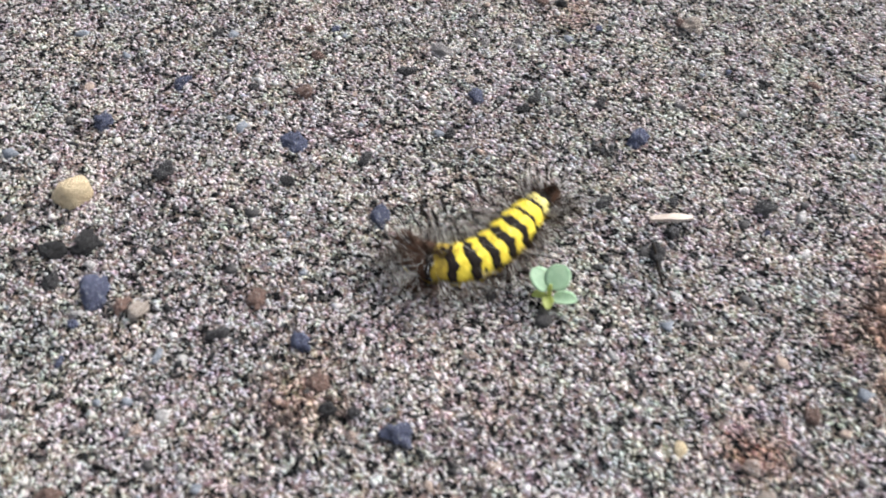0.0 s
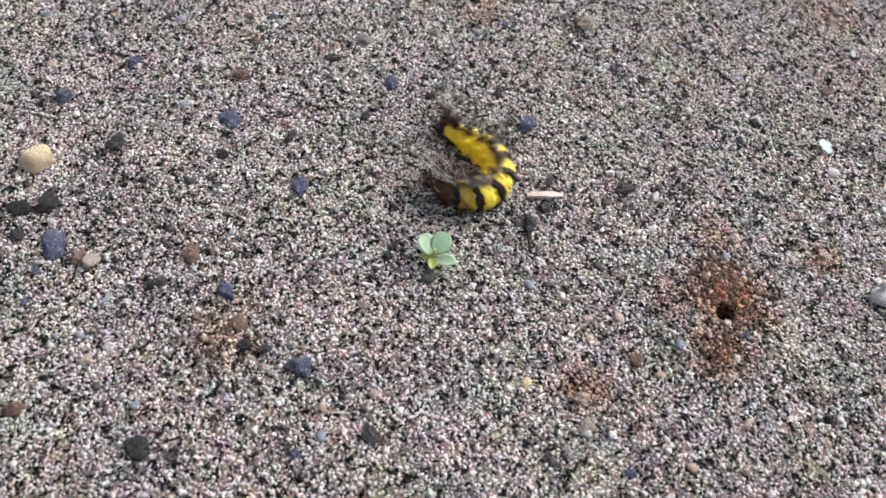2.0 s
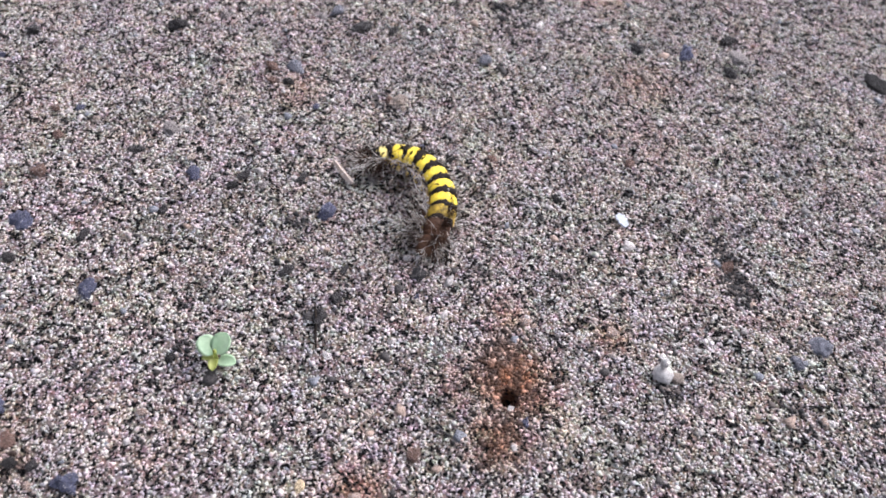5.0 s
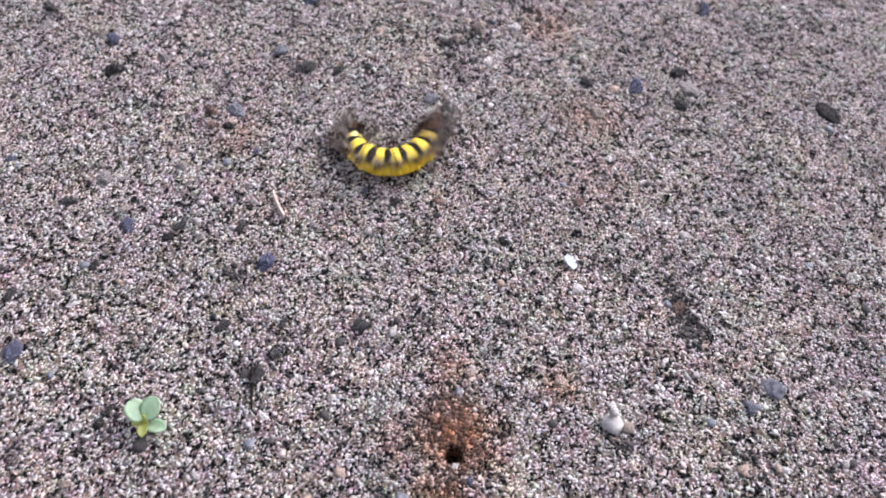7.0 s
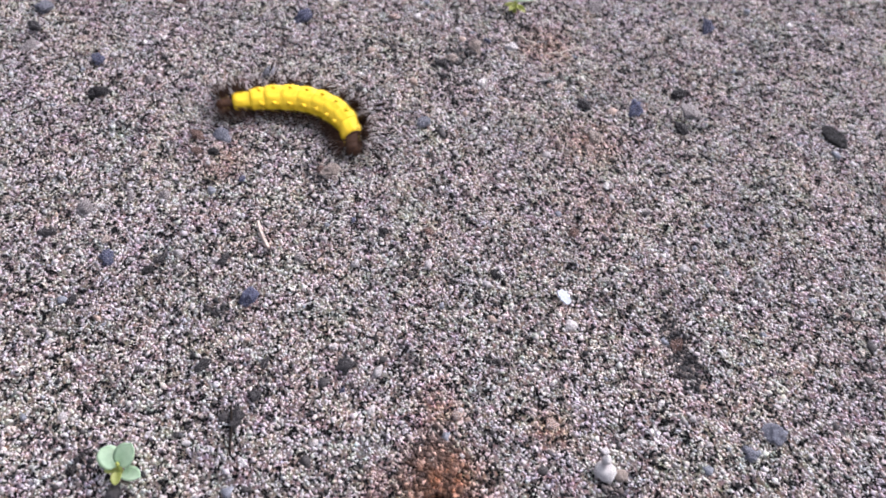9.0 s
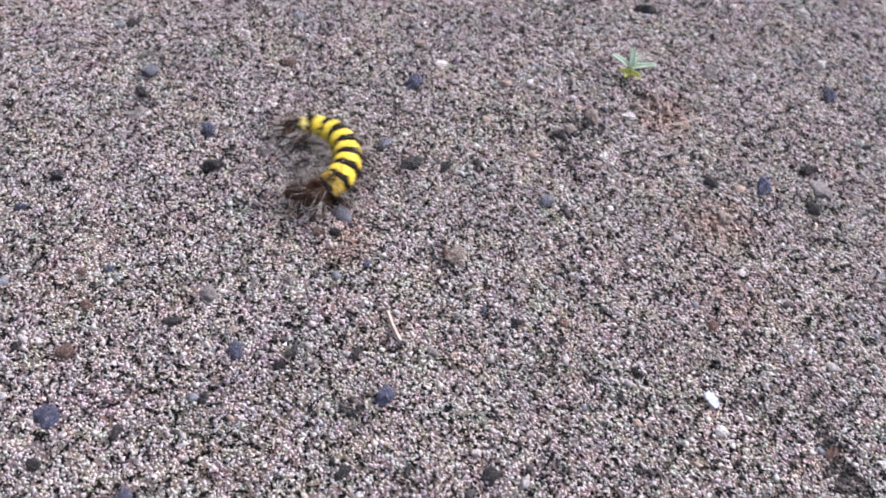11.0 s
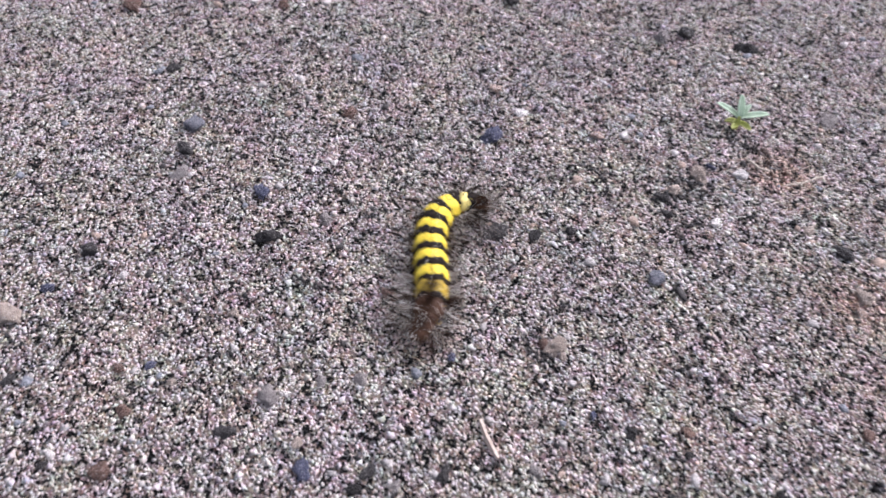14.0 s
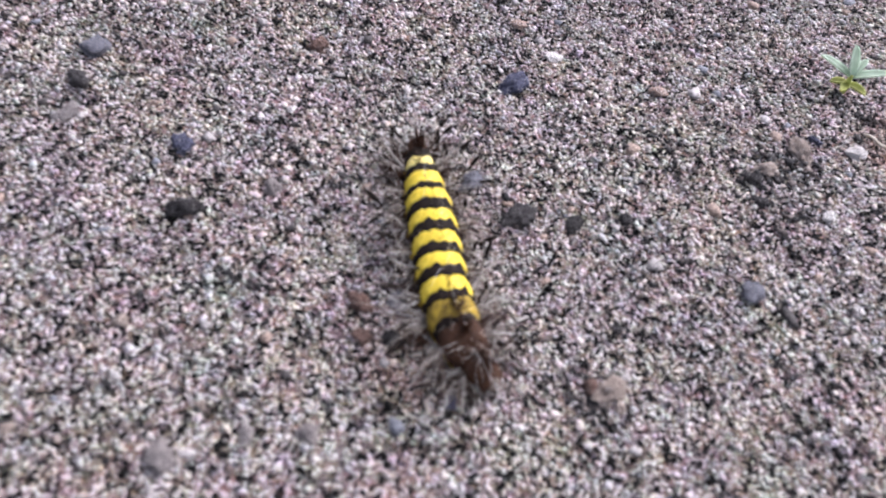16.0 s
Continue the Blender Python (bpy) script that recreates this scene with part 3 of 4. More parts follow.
sprout = holder("sprout", -43.4, 81.2, "small green sprout with narrow spread leaves", "sprout")
part("stem", stalk([(0, 0, -1), (0.1, 0.1, 1.5), (0.0, 0.3, 3.4)], [0.6, 0.5, 0.35]), LEAF_YELLOW, sprout, "yellowish stem")
for turn, tilt, long_, wide, mat in ((24, 16, 6.6, 1.8, LEAF_WHITE), (176, 18, 6.2, 1.7, LEAF_WHITE), (112, 44, 5.4, 1.7, LEAF_WHITE), (70, 30, 4.2, 1.4, LEAF_WHITE), (-20, 5, 3.6, 1.8, LEAF_YELLOW), (-100, 10, 3.2, 1.6, LEAF_YELLOW), (205, 8, 3.0, 1.5, LEAF_YELLOW)):
    leaf_on(sprout, 0, 0.2, 3.0 if mat is LEAF_WHITE else 1.6, turn, tilt, 0, long_, wide, mat, 0.6, 0.8)


def straw(name, a, b, radius, sag, mat, label, category):
    """A thin dry stalk lying from a to b, in mm."""
    ax, ay = a
    bx, by = b
    pts = []
    for k in range(9):
        s = k / 8
        x, y = ax + (bx - ax) * s + sag * math.sin(s * 5) * 0.4, ay + (by - ay) * s - sag * math.sin(s * 3.14) * 0.5
        pts.append((x, y, float(height(x, y)) + 0.75 + radius + 0.25 * math.sin(s * 9)))
    ob = new(name, mesh_of(name, stalk(pts, [radius * (0.6 + 0.6 * math.sin(0.4 + 2.4 * k / 8)) for k in range(9)], 7), mat))
    return tagged(ob, label, category)


straw("twig", (-46.2, -49.4), (-41.1, -57.0), 0.24, 0.5, BLACK, "thin dark dry twig lying on the sand", "twig")
straw("straw", (-38.4, 71.4), (-33.0, 70.0), 0.22, 0.6, STRAW, "thin curled pale fibre near the sprout", "straw")
straw("straw", (-29.8, 67.5), (-21.9, 75.1), 0.15, 0.5, STRAW, "long thin pale dry fibre near the sprout", "straw")


def splinter(length, width, thick, seed):
    """A flat torn sliver, in mm."""
    bm = bmesh.new()
    n = 10
    r = random.Random(seed)
    top, low = [], []
    for k in range(n + 1):
        s = k / n
        half = width / 2 * (0.35 + 0.65 * math.sin(math.pi * (0.12 + 0.8 * s))) * r.uniform(0.8, 1.1)
        for row, z in ((top, thick), (low, 0)):
            row.append([bm.verts.new(((s - 0.5) * length * MM, side * half * MM * (0.85 if z else 1), (z + 0.4 * math.sin(3 * s)) * MM)) for side in (-1, 1)])
    for k in range(n):
        bm.faces.new((top[k][0], top[k + 1][0], top[k + 1][1], top[k][1]))
        bm.faces.new((low[k][1], low[k + 1][1], low[k + 1][0], low[k][0]))
        for i in (0, 1):
            f = (low[k][i], low[k + 1][i], top[k + 1][i], top[k][i])
            bm.faces.new(f if i == 0 else f[::-1])
    bm.faces.new((low[0][1], low[0][0], top[0][0], top[0][1]))
    bm.faces.new((low[n][0], low[n][1], top[n][1], top[n][0]))
    return bm


def lying(name, bm, mat, x, y, turn, lift, label, category, tilt=0):
    ob = new(name, mesh_of(name, bm, mat, False))
    ob.matrix_basis = pose(x * MM, y * MM, (float(height(x, y)) + lift) * MM, tilt, tilt * 0.6, turn)
    return tagged(ob, label, category)


chip = lying("wood_chip", splinter(7.2, 1.5, 0.5, 4), CHIP, -44.9, -43.2, 33, 0.7, "thin tan sliver of wood lying flat on the sand", "wood chip", 4)
lying("shell_chip", splinter(3.4, 2.2, 0.35, 9), SHELL, 0, 0, -32, 0.8, "small white broken shell chip", "shell", 12)

clod = holder("clod", 18.9, -30.8, "whitish crumbly clod with a small upright tip", "clod")
clod_rng = random.Random(12)
for name, x, y, z, sx, sy, sz in (("lump", 0, 0, 1.2, 2.0, 1.9, 1.7), ("tip", -0.7, 1.2, 3.2, 0.85, 0.8, 1.2), ("lump", 2.6, 0.9, 0.5, 1.5, 1.2, 0.9)):
    ob = part(name, lump(clod_rng, 0.4, 2), STONES["white" if x < 1 else "tan"], clod)
    ob.matrix_basis = Matrix.Translation(Vector((x, y, z)) * MM) @ Matrix.Diagonal((sx * MM, sy * MM, sz * MM, 1))


# ---- the caterpillar ----
PIECES, PITCH, GIRTH = 11, 3.3, 3.25


def barrel(half, radius, power, turns=24, slices=10, low=-180.0, high=180.0, flat=0.9, ragged=0.0):
    """A bulging ring of skin along x, dorsal side +z; low and high: its span in degrees from the back."""
    bm = bmesh.new()
    whole = high - low >= 360
    rings = []
    for i in range(slices + 1):
        s = -1 + 2 * i / slices
        r = radius * max(1 - abs(s) ** power, 0.0) ** (1 / power)
        ring = []
        for k in range(turns + (0 if whole else 1)):
            a = radians(low + (high - low) * k / turns)
            wave = 1 + 0.02 * math.sin(5 * a + 3 * s) + 0.015 * math.sin(11 * a)
            y, z = r * wave * math.sin(a), r * wave * math.cos(a)
            edge = 1 - 0.45 * (abs(a) / radians(122)) ** 3 if ragged else 1
            shift = ragged * (math.sin(7 * a) + 0.7 * math.sin(13 * a + 1.7) + 0.5 * math.sin(19 * a * s))
            ring.append(bm.verts.new(((s * half * edge + shift) * MM, y * MM, z * MM * (flat if z < 0 else 1.0))))
        rings.append(ring)
    for r0, r1 in zip(rings, rings[1:]):
        for k in range(turns):
            j = (k + 1) % len(r0)
            bm.faces.new((r0[k], r1[k], r1[j], r0[j]))
    bmesh.ops.remove_doubles(bm, verts=bm.verts, dist=0.00001)
    return bm


def bristles(rng, count, long_, short, out, spread, ahead=0.0, thick=0.10):
    """A tuft of thin hairs from the origin along out; lengths in mm."""
    bm = bmesh.new()
    out = Vector(out).normalized()
    for k in range(count):
        length = rng.uniform(short, long_) if k % 3 else rng.uniform(0.5 * (short + long_), long_)
        d = (out + Vector((rng.gauss(ahead, spread), rng.gauss(0, spread * 0.6), rng.gauss(0, spread * 0.6)))).normalized()
        bend = Vector((rng.gauss(0, 0.4), rng.gauss(0, 0.3), rng.gauss(-0.1, 0.28)))
        root = Vector((rng.uniform(-0.7, 0.7), rng.uniform(-0.4, 0.4), rng.uniform(-0.5, 0.5)))
        a = d.orthogonal().normalized()
        b = d.cross(a)
        rings = []
        for i in range(4):
            s = i / 3
            p = root + d * length * s + bend * length * s * s
            r = thick * (1 - 0.7 * s)
            rings.append([bm.verts.new((p + (a * math.cos(t) + b * math.sin(t)) * r) * MM) for t in (0, 2.094, 4.189)])
        for r0, r1 in zip(rings, rings[1:]):
            for i in range(3):
                bm.faces.new((r0[i], r0[(i + 1) % 3], r1[(i + 1) % 3], r1[i]))
    return bm


def nub(sx, sy, sz, rng, rough=0.2, level=2):
    bm = lump(rng, rough, level)
    bmesh.ops.scale(bm, vec=(sx * MM, sy * MM, sz * MM), verts=bm.verts)
    return bm


def plume(rng, long_, short, out, spread):
    """A long hair that ends in a dark, thicker brush; lengths in mm."""
    bm = bmesh.new()
    length, wide = rng.uniform(short, long_), rng.uniform(0.24, 0.42)
    d = (Vector(out).normalized() + Vector((rng.gauss(0, spread), rng.gauss(0, spread * 0.6), rng.gauss(0.1, spread * 0.6)))).normalized()
    bend = Vector((rng.gauss(0, 0.25), rng.gauss(0, 0.25), rng.gauss(0, 0.2)))
    a = d.orthogonal().normalized()
    b = d.cross(a)
    rings = []
    for s, r in ((0, 0.06), (0.5, 0.045), (0.70, 0.06), (0.80, wide), (0.91, wide * 0.8), (1.0, 0.05)):
        p = d * length * s + bend * length * s * s
        rings.append([bm.verts.new((p + (a * math.cos(t) + b * math.sin(t)) * r) * MM) for t in (0, 1.257, 2.513, 3.770, 5.027)])
    for r0, r1 in zip(rings, rings[1:]):
        for i in range(5):
            bm.faces.new((r0[i], r0[(i + 1) % 5], r1[(i + 1) % 5], r1[i]))
    return bm


TAPER = (0.44, 0.66, 0.85, 0.96, 1.0, 1.0, 1.0, 1.0, 0.95, 0.86, 0.62)


def build_caterpillar():
    body = new("caterpillar")
    body.empty_display_size = 0.005
    tagged(body, "hairy yellow caterpillar with black bands writhing on sand", "caterpillar")
    r = random.Random(21)
    pieces = []
    for k in range(PIECES):
        girth = GIRTH * TAPER[k]
        first, last = k == PIECES - 1, k == 0
        dark = first or last
        saddled = PIECES - 3 <= k < PIECES - 1
        skin = BROWN if dark else PALE if k == 1 else YELLOW
        seg = part("head" if first else "body_segment", barrel(2.5 if not dark else 2.6, girth, 2.8), skin, body, "dark brown head end" if first else "dark brown hairy tail end" if last else "pale yellow segment near the tail" if k == 1 else "")
        pieces.append(seg)
        if k < PIECES - 2:
            reach = 100 + r.uniform(-9, 9)
            band = part("band", barrel(r.uniform(1.25, 1.55), girth * (1.32 if last else 0.5 * (1 + TAPER[k + 1] / TAPER[k])), 5.0, 44, 6, -reach, reach + r.uniform(-8, 8), ragged=r.uniform(0.09, 0.16)), BLACK, seg, "black band across the back")
            band.location = (PITCH * 0.5 * MM, 0, 0.02 * MM)
        if k == 1:
            ring = part("band", barrel(0.75, girth * 0.97, 5.0, 32, 6, -95, 95, ragged=0.1), BLACK, seg, "black band across the back")
            ring.location = (-1.1 * MM, 0, 0)
        if saddled:
            part("saddle", barrel(2.9, girth * 1.03, 2.8, 24, 10, -112, 112), MOTTLE if k < PIECES - 2 else BROWN, seg, "mottled brown and yellow back" if k < PIECES - 2 else "dark brown hairy back")
        if not dark:
            # brown in these stripes imitates fringe hair lying in shade
            for side in (-1, 1):
                part("side_stripe", barrel(2.8, girth * 1.012, 2.8, 8, 10, *sorted((side * (90 + r.uniform(-6, 6)), side * 116))), FLANK, seg, "patchy brown and yellow side stripe for shaded fringe")
            down = part("back_hair", bristles(r, 14, 3.6, 1.4, (r.uniform(-0.3, 0.3), r.uniform(-0.3, 0.3), 0.7), 1.1, thick=0.045), DARK_HAIR if k % 2 else HAIR, seg, "sparse hairs on the back")
            down.location = (0.4 * MM, 0, girth * 0.8 * MM)
            belly = part("belly", barrel(2.9, girth * 1.02, 4.5, 20, 10, 112, 248), GOLD, seg, "smooth golden-yellow belly")
            belly.location = (0.2 * MM, 0, -0.03 * MM)
        fold = part("skin_fold", barrel(2.0, girth * 0.86, 4.0, 20, 6), BROWN if dark or saddled else YELLOW, seg)
        fold.location = (PITCH * 0.5 * MM, 0, -0.05 * MM)
        for side in (-1, 1):
            wart = part("wart", nub(1.1, 0.6, 0.5, r, 0.3), FLANK, seg, "rusty brown side wart")
            wart.location = (-0.2 * MM, side * girth * 0.92 * MM, -girth * 0.22 * MM)
            shaggy = dark or saddled or k == 1
            lean = 0.45 if k > PIECES - 3 else -0.45 if k < 2 else 0.0
            tuft = part("tuft", bristles(r, 44 if shaggy else 26, 7.5 if shaggy else 6.5, 2.2, (lean, side, 0.28), 0.5, lean * 0.5, thick=0.045), HAIR, seg, "tuft of brown and pale hairs")
            tuft.location = (-0.2 * MM, side * girth * 0.95 * MM, -girth * 0.1 * MM)
            under = part("fringe", bristles(r, 90 if shaggy else 32, 3.6 if shaggy else 3.0, 1.2, (lean, side, -0.3), 0.55, thick=0.12), DARK_HAIR, seg, "short dark brown fringe")
            under.location = (-0.2 * MM, side * girth * 0.93 * MM, -girth * 0.2 * MM)
            for _ in range(4 if k < 2 or k > 8 else 2):
                brush = part("plume", plume(r, 6.5, 3.5, (lean * 1.6, side, 0.45), 0.5), BLACK, seg, "black-tipped long hair")
                brush.location = (-0.2 * MM, side * girth * 0.9 * MM, 0)
            if 2 <= k <= 8:
                leg = part("proleg", nub(0.6, 0.5, 0.7, r, 0.15), GOLD, seg, "stubby golden proleg")
                leg.location = (0.3 * MM, side * girth * 0.62 * MM, -girth * 0.74 * MM)
        if dark or saddled:
            ruff = part("tuft", bristles(r, 28, 6.5, 2.2, (1 if k > 5 else -1, 0, 0.45), 0.7, thick=0.045), HAIR, seg, "tuft of brown and pale hairs")
            ruff.location = ((1.2 if k > 5 else -1.2) * MM, 0, girth * 0.4 * MM)
            shag = part("fringe", bristles(r, 110, 1.9, 0.8, (0.5 if k > 5 else -0.5, 0, 0.8), 0.9, thick=0.15), DARK_HAIR, seg, "short dark brown fringe")
            shag.location = (0, 0, girth * 0.8 * MM)
        if first:
            for side in (-1, 1):
                eye = part("jaw", nub(0.8, 0.6, 0.7, r, 0.15), BLACK, seg)
                eye.location = (2.0 * MM, side * 0.8 * MM, -0.5 * MM)
    return body, pieces


caterpillar, pieces = build_caterpillar()

# how it writhes: seconds, middle x and y in mm, heading, whole bend, uneven and lopsided bend in degrees, length in mm, roll in degrees
WRITHE_A = [
    (0, -67.0, -64.9, -126, -98, 3, -49, 28.8, 0),
    (0.1, -69.0, -63.5, -125, -51, -13, -61, 28.2, 0),
    (0.2, -69.9, -64.8, -94, 152, 4, -5, 28.2, -15),
    (0.3, -67.0, -66.0, -95, 128, 34, -5, 28.4, -15),
    (0.4, -66.3, -66.9, -88, 98, 13, 8, 26.5, -15),
    (0.5, -65.6, -65.5, -83, -117, -3, -13, 31.3, -10),
    (0.6, -68.6, -63.0, -91, 121, -7, 13, 32.1, -15),
    (0.7, -64.2, -64.0, -97, 81, 3, 31, 31.9, -10),
    (0.8, -64.3, -65.4, -121, -147, -29, -8, 27.8, 15),
    (0.9, -65.7, -65.1, -138, -200, 17, -27, 26.0, 75),
    (1, -72.9, -63.7, -141, -341, 119, -10, 37.0, 170),
]
WRITHE_B = [
    (1.1, -73.0, -61.6, -140, -333, 120, -12, 36.9, 170),
    (1.2, -77.5, -59.6, -155, -345, 100, 7, 36.4, 100),
    (1.3, -77.0, -58.0, -154, -335, 86, 7, 36.3, 90),
    (1.4, -77.9, -55.2, -125, -241, 181, 61, 36.1, 60),
    (1.5, -73.6, -55.5, -118, -299, 295, 43, 35.8, 160),
    (1.6, -72.8, -56.3, -110, -264, 172, 86, 32.9, 175),
    (1.7, -73.0, -57.5, -110, -195, 51, 77, 31.2, 215),
    (1.8, -64.9, -53.0, -89, -231, 126, 32, 28.2, 262),
    (1.9, -59.4, -48.0, -74, -244, 115, -13, 30.9, 345),
    (2, -54.9, -44.2, -79, -300, 295, -61, 32.9, 455),
    (2.1, -51.8, -47.4, -100, -295, 82, -56, 35.1, 458),
]
WRITHE_C = [
    (2.2, -51.9, -46.2, -98, -286, 90, -55, 34.2, 465),
    (2.3, -51.6, -45.9, -98, -280, 110, -53, 34.2, 470),
    (2.4, -49.7, -46.0, -86, -285, 176, -4, 34.2, 525),
    (2.5, -50.4, -44.5, -74, -296, 269, -8, 33.6, 535),
    (2.6, -45.6, -41.3, -48, -192, 24, 27, 33.5, 405),
    (2.7, -41.8, -37.9, -57, -176, 64, -6, 35.8, 400),
    (2.8, -37.6, -37.5, -75, -297, 60, -23, 30.3, 450),
    (2.9, -37.0, -38.3, -77, -286, 20, -16, 29.5, 455),
    (3, -39.4, -31.5, -25, -138, -6, 48, 37.0, 530),
    (3.1, -39.6, -25.1, -12, -178, 7, 49, 37.2, 440),
    (3.2, -37.4, -20.1, -34, -188, 33, 28, 37.3, 380),
]
WRITHE_D = [
    (3.3, -36.7, -20.0, -41, -180, 33, -2, 37.3, 375),
    (3.4, -39.5, -20.3, -28, -150, 40, -16, 36.2, 400),
    (3.5, -38.9, -19.9, -29, -155, 60, 1, 36.3, 400),
    (3.6, -40.8, -22.0, -29, -105, 2, 38, 33.0, 390),
    (3.8, -41.0, -20.8, -29, -129, 23, 34, 36.2, 368),
    (4, -38.1, -20.3, -36, -126, -15, 29, 34.9, 370),
    (4.2, -39.8, -19.6, -31, -137, -2, 21, 35.7, 370),
    (6.3, -39.5, 6.6, -27, -183, 18, 15, 31.5, 440),
    (6.4, -43.9, 6.2, -31, -143, 84, -113, 36.0, 370),
    (6.5, -44.9, 5.6, -24, 47, -78, -98, 37.0, 360),
    (6.6, -44.7, 2.7, 17, 216, -48, -19, 35.6, 350),
]
WRITHE_E = [
    (6.8, -43.0, 2.4, 27, 236, -65, -3, 34.2, 348),
    (6.9, -43.4, 3.4, 26, 228, -69, -1, 33.5, 340),
    (7, -44.3, 6.5, 30, 210, -63, -25, 32.0, 408),
    (7.1, -44.7, 7.1, 30, 254, -54, -7, 28.0, 555),
    (7.2, -44.8, 8.2, 27, 308, -79, 6, 34.9, 535),
    (7.3, -46.3, 11.9, 29, 306, -86, 5, 34.3, 545),
    (7.4, -48.5, 16.4, 2, 325, -30, 6, 30.0, 620),
    (7.5, -48.2, 17.4, 4, 335, -40, 8, 29.0, 660),
    (7.6, -45.0, 17.8, 43, 239, -51, 6, 36.0, 675),
    (7.7, -46.7, 18.5, 41, 218, -45, -10, 30.9, 680),
    (7.8, -49.3, 17.7, 45, -110, 0, 0, 31.0, 730),
]
WRITHE_F = [
    (7.9, -52.3, 19.1, 69, -234, 28, 33, 36.7, 770),
    (8, -54.0, 20.0, 60, -290, 0, 5, 27.0, 772),
    (8.1, -57.3, 22.2, 58, -271, 24, -9, 37.8, 795),
    (8.2, -56.3, 25.3, 46, -260, 22, -28, 37.6, 830),
    (10.3, -108.5, 16.3, -80, 197, 23, -20, 36.0, 960),
    (10.4, -105.6, 9.4, -58, 93, 54, -69, 36.7, 1035),
    (10.5, -107.0, 7.4, -58, 98, 93, -68, 37.0, 1055),
    (10.6, -109.3, 6.2, -59, 118, 36, -19, 36.9, 1035),
    (10.7, -110.4, 5.2, -54, 106, 17, -8, 36.7, 1010),
    (10.8, -110.5, 9.1, -41, 5, 0, -1, 36.0, 965),
    (10.9, -104.3, 13.7, -35, -109, -26, 49, 34.0, 1015),
]
WRITHE_G = [
    (11, -92.5, 19.8, -50, -186, -76, 4, 36.0, 1090),
    (11.2, -92.0, 21.1, -65, -146, -40, -16, 33.4, 1095),
    (11.5, -90.4, 20.4, -70, -187, -11, -21, 31.2, 1095),
    (11.7, -91.2, 21.3, -69, -198, -17, -30, 32.4, 1095),
    (11.8, -101.6, 21.3, -93, 130, -17, 19, 27.1, 1080),
    (12, -96.5, 16.5, -113, -249, -58, -38, 33.5, 1110),
    (12.5, -96.9, 17.2, -110, -260, -58, -36, 34.0, 1110),
    (12.9, -98.2, 17.5, -93, -247, 15, 7, 32.1, 1115),
    (13, -102.1, 23.9, -109, -182, -66, -82, 35.0, 1225),
    (13.1, -105.4, 23.6, -86, -32, 11, 7, 36.0, 1195),
    (13.2, -94.2, 20.6, -118, -166, -49, -47, 34.8, 1115),
]
WRITHE_H = [
    (13.3, -95.4, 20.7, -117, -157, -42, -49, 34.5, 1105),
    (13.4, -96.8, 21.7, -105, -43, -1, -12, 31.1, 1090),
    (13.5, -95.1, 21.7, -133, 187, -65, -37, 37.0, 1085),
    (13.6, -97.2, 21.3, -127, 116, -36, -22, 37.4, 1085),
    (13.7, -96.0, 21.8, -131, 84, 7, -40, 32.9, 1085),
    (13.8, -86.7, 16.9, -110, -134, -29, -59, 32.4, 1105),
    (13.9, -91.7, 16.5, -98, 1, 57, -54, 30.8, 1085),
    (14, -88.2, 14.9, -87, 65, 67, -72, 35.9, 1080),
    (14.1, -85.9, 17.2, -86, 2, 42, -38, 28.8, 1088),
    (14.2, -84.6, 16.0, -84, -130, -39, -59, 36.5, 1085),
    (14.3, -83.6, 15.7, -83, -178, -26, -62, 36.1, 1072),
]
WRITHE_I = [
    (14.5, -83.7, 17.8, -91, -182, -19, -65, 35.0, 1062),
    (14.7, -84.3, 15.8, -82, -127, -22, -1, 34.3, 1072),
    (14.8, -90.1, 16.7, -22, 108, 91, 111, 31.0, 1082),
    (14.9, -88.2, 15.9, -25, 109, 72, 106, 34.9, 1080),
    (15, -86.7, 15.2, -54, -3, -7, -1, 33.0, 1082),
    (15.2, -87.4, 14.4, -61, -34, -14, -23, 33.1, 1082),
    (15.5, -86.0, 14.4, -58, -36, 11, -6, 31.7, 1082),
    (15.7, -86.0, 13.8, -47, -7, 24, 8, 28.6, 1082),
    (16, -85.5, 13.4, -49, -1, 61, 13, 34.5, 1082),
]
WRITHE = WRITHE_A + WRITHE_B + WRITHE_C + WRITHE_D + WRITHE_E + WRITHE_F + WRITHE_G + WRITHE_H + WRITHE_I


def shape_at(t):
    """The eight values at a time, eased between the rows."""
    for a, b in zip(WRITHE, WRITHE[1:]):
        if t <= b[0] + 1e-6:
            s = (t - a[0]) / (b[0] - a[0])
            s = s * s * (3 - 2 * s) if b[0] - a[0] > 0.25 else s
            return [p + (q - p) * s for p, q in zip(a[1:], b[1:])]
    return list(WRITHE[-1][1:])


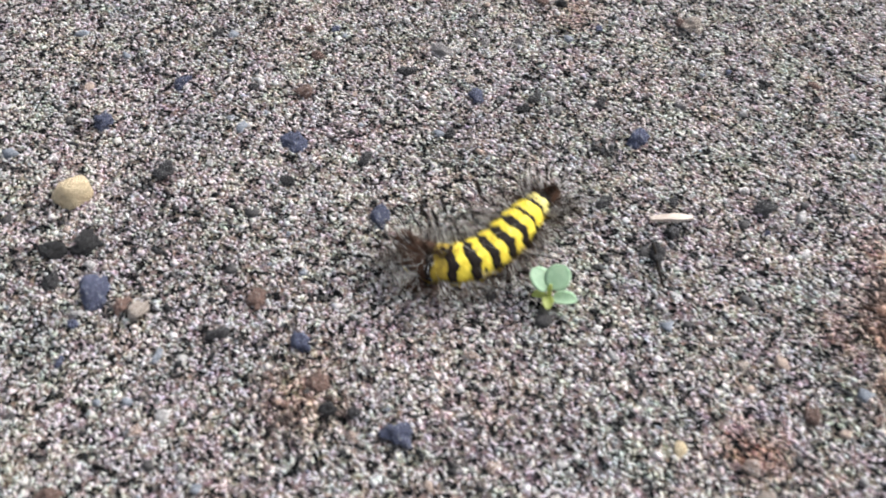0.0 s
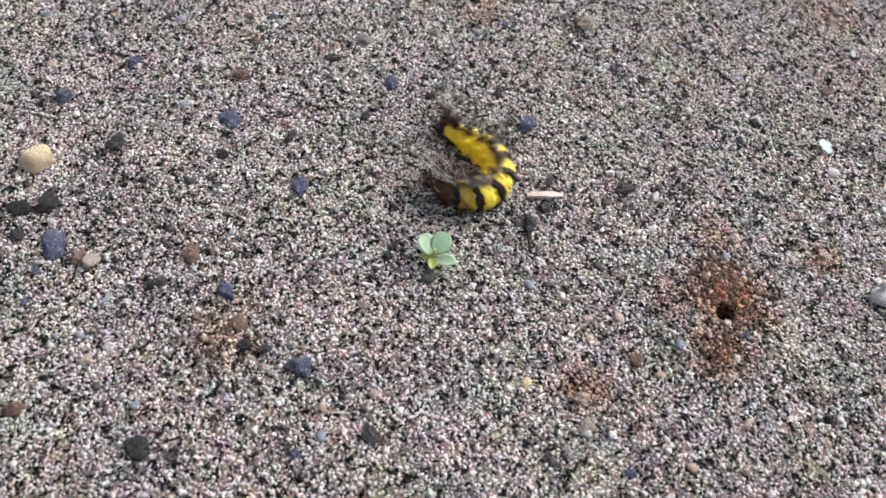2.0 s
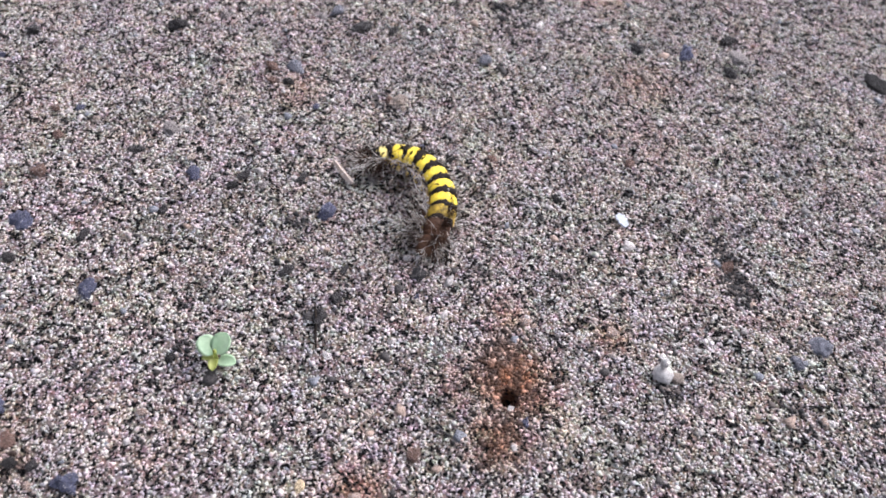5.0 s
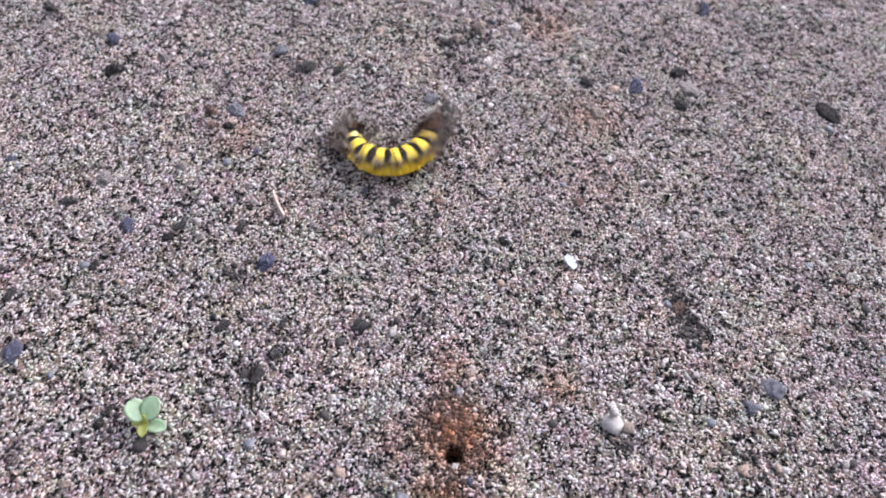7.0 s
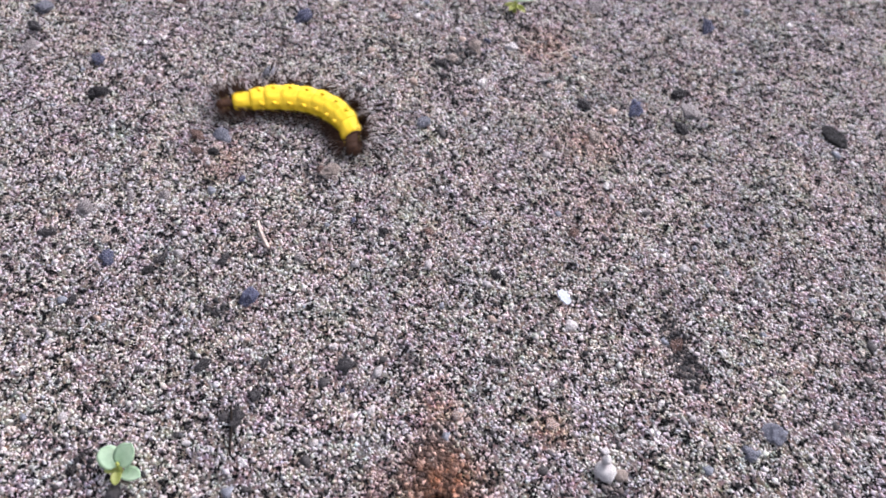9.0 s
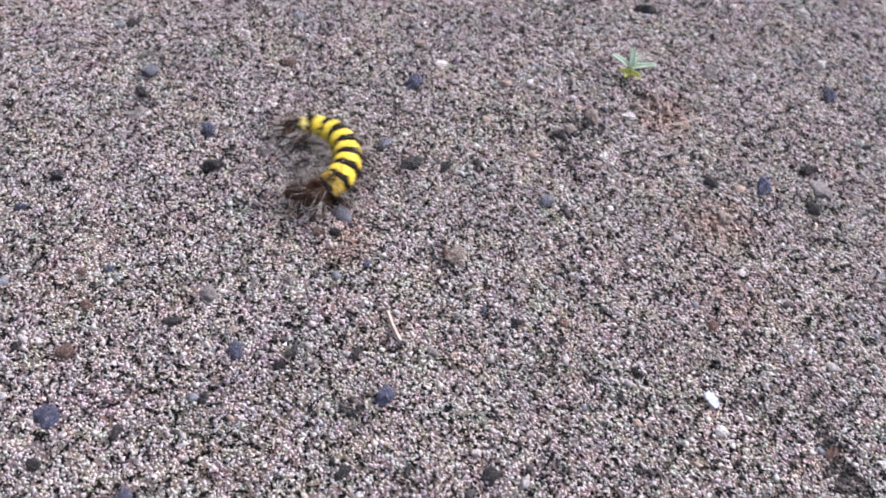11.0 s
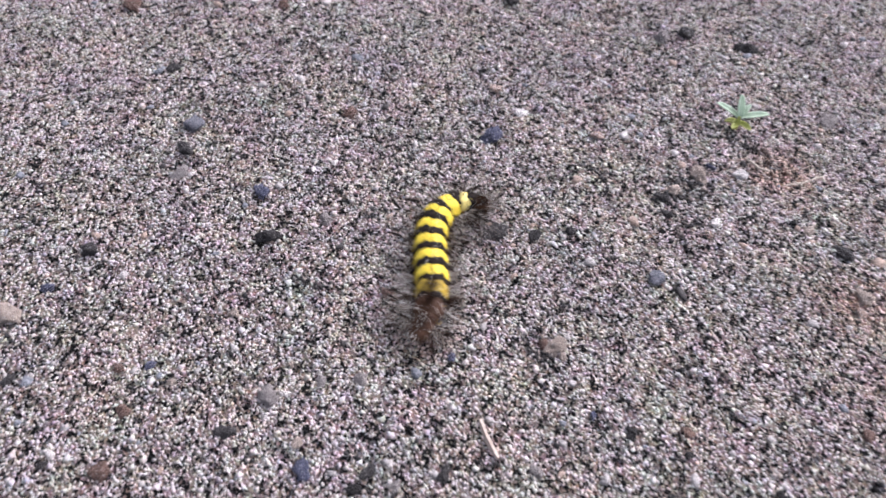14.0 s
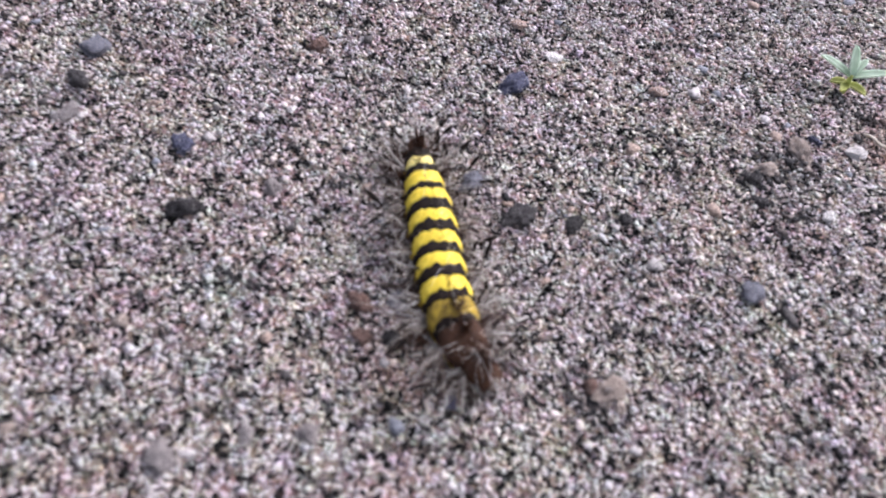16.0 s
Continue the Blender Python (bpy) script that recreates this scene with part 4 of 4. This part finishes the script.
def spine(values):
    """The pieces' poses in the caterpillar's own space, tail to head."""
    x, y, heading, bend, uneven, lopsided, long_, roll = values
    n = 88
    pts, angles, p = [], [], Vector((0, 0, 0))
    for i in range(n + 1):
        s = i / n - 0.5
        a = radians(bend * s + uneven * 2 * s ** 3 + lopsided * (4 * s * s - 1 / 3))
        if i:
            m = 0.5 * (a + angles[-1])
            p = p + Vector((math.cos(m), math.sin(m), 0)) * (long_ / n)
        pts.append(p.copy())
        angles.append(a)
    mid = pts[n // 2]
    poses = []
    for k in range(PIECES):
        i = round(k * n / (PIECES - 1))
        q = (pts[i] - mid) * MM
        poses.append(Matrix.Translation(q) @ Matrix.Rotation(angles[i], 4, "Z") @ Matrix.Rotation(-radians(roll), 4, "X"))
    return poses


def writhe_times():
    """Every tenth of a second, and every thirtieth where it thrashes."""
    out = []
    for k in range(160):
        a, b = shape_at(k / 10), shape_at((k + 1) / 10)
        fast = 0.5 * abs(b[3] - a[3]) + abs(b[2] - a[2]) + abs(b[7] - a[7]) + abs(b[5] - a[5]) > 40
        out += [k / 10] + ([k / 10 + 1 / 30, k / 10 + 2 / 30] if fast else [])
    return out + [16.0]


def motions():
    times = writhe_times()
    shapes = [shape_at(t) for t in times]
    walk(caterpillar, [(t, pose(v[0] * MM, v[1] * MM, (float(height(v[0], v[1])) + 3.0) * MM, 0, 0, v[2])) for t, v in zip(times, shapes)])
    poses = [spine(v) for v in shapes]
    # the sliver of wood lies still until the hairs catch it, drag it along and drop it
    lies = chip.matrix_basis.copy()
    def dragged(x, y, turn, edge):
        return pose(x * MM, y * MM, (float(height(x, y)) + 0.6 + 0.006 * edge) * MM, edge, 2, turn)
    rows = [(0.0, lies), (2.4, lies), (2.7, dragged(-45.5, -36, 5, 10)), (3.0, dragged(-48, -31, -5, 20)), (3.5, dragged(-55, -24, -10, 35)), (4.2, dragged(-56, -20.5, -15, 50)), (5.2, dragged(-59, -17, -30, 70)), (6.2, dragged(-61.5, -14.4, -40, 77)), (16.0, dragged(-61.5, -14.4, -40, 77))]
    walk(chip, rows)
    for k, piece in enumerate(pieces):
        walk(piece, [(t, m[k]) for t, m in zip(times, poses)])


motions()
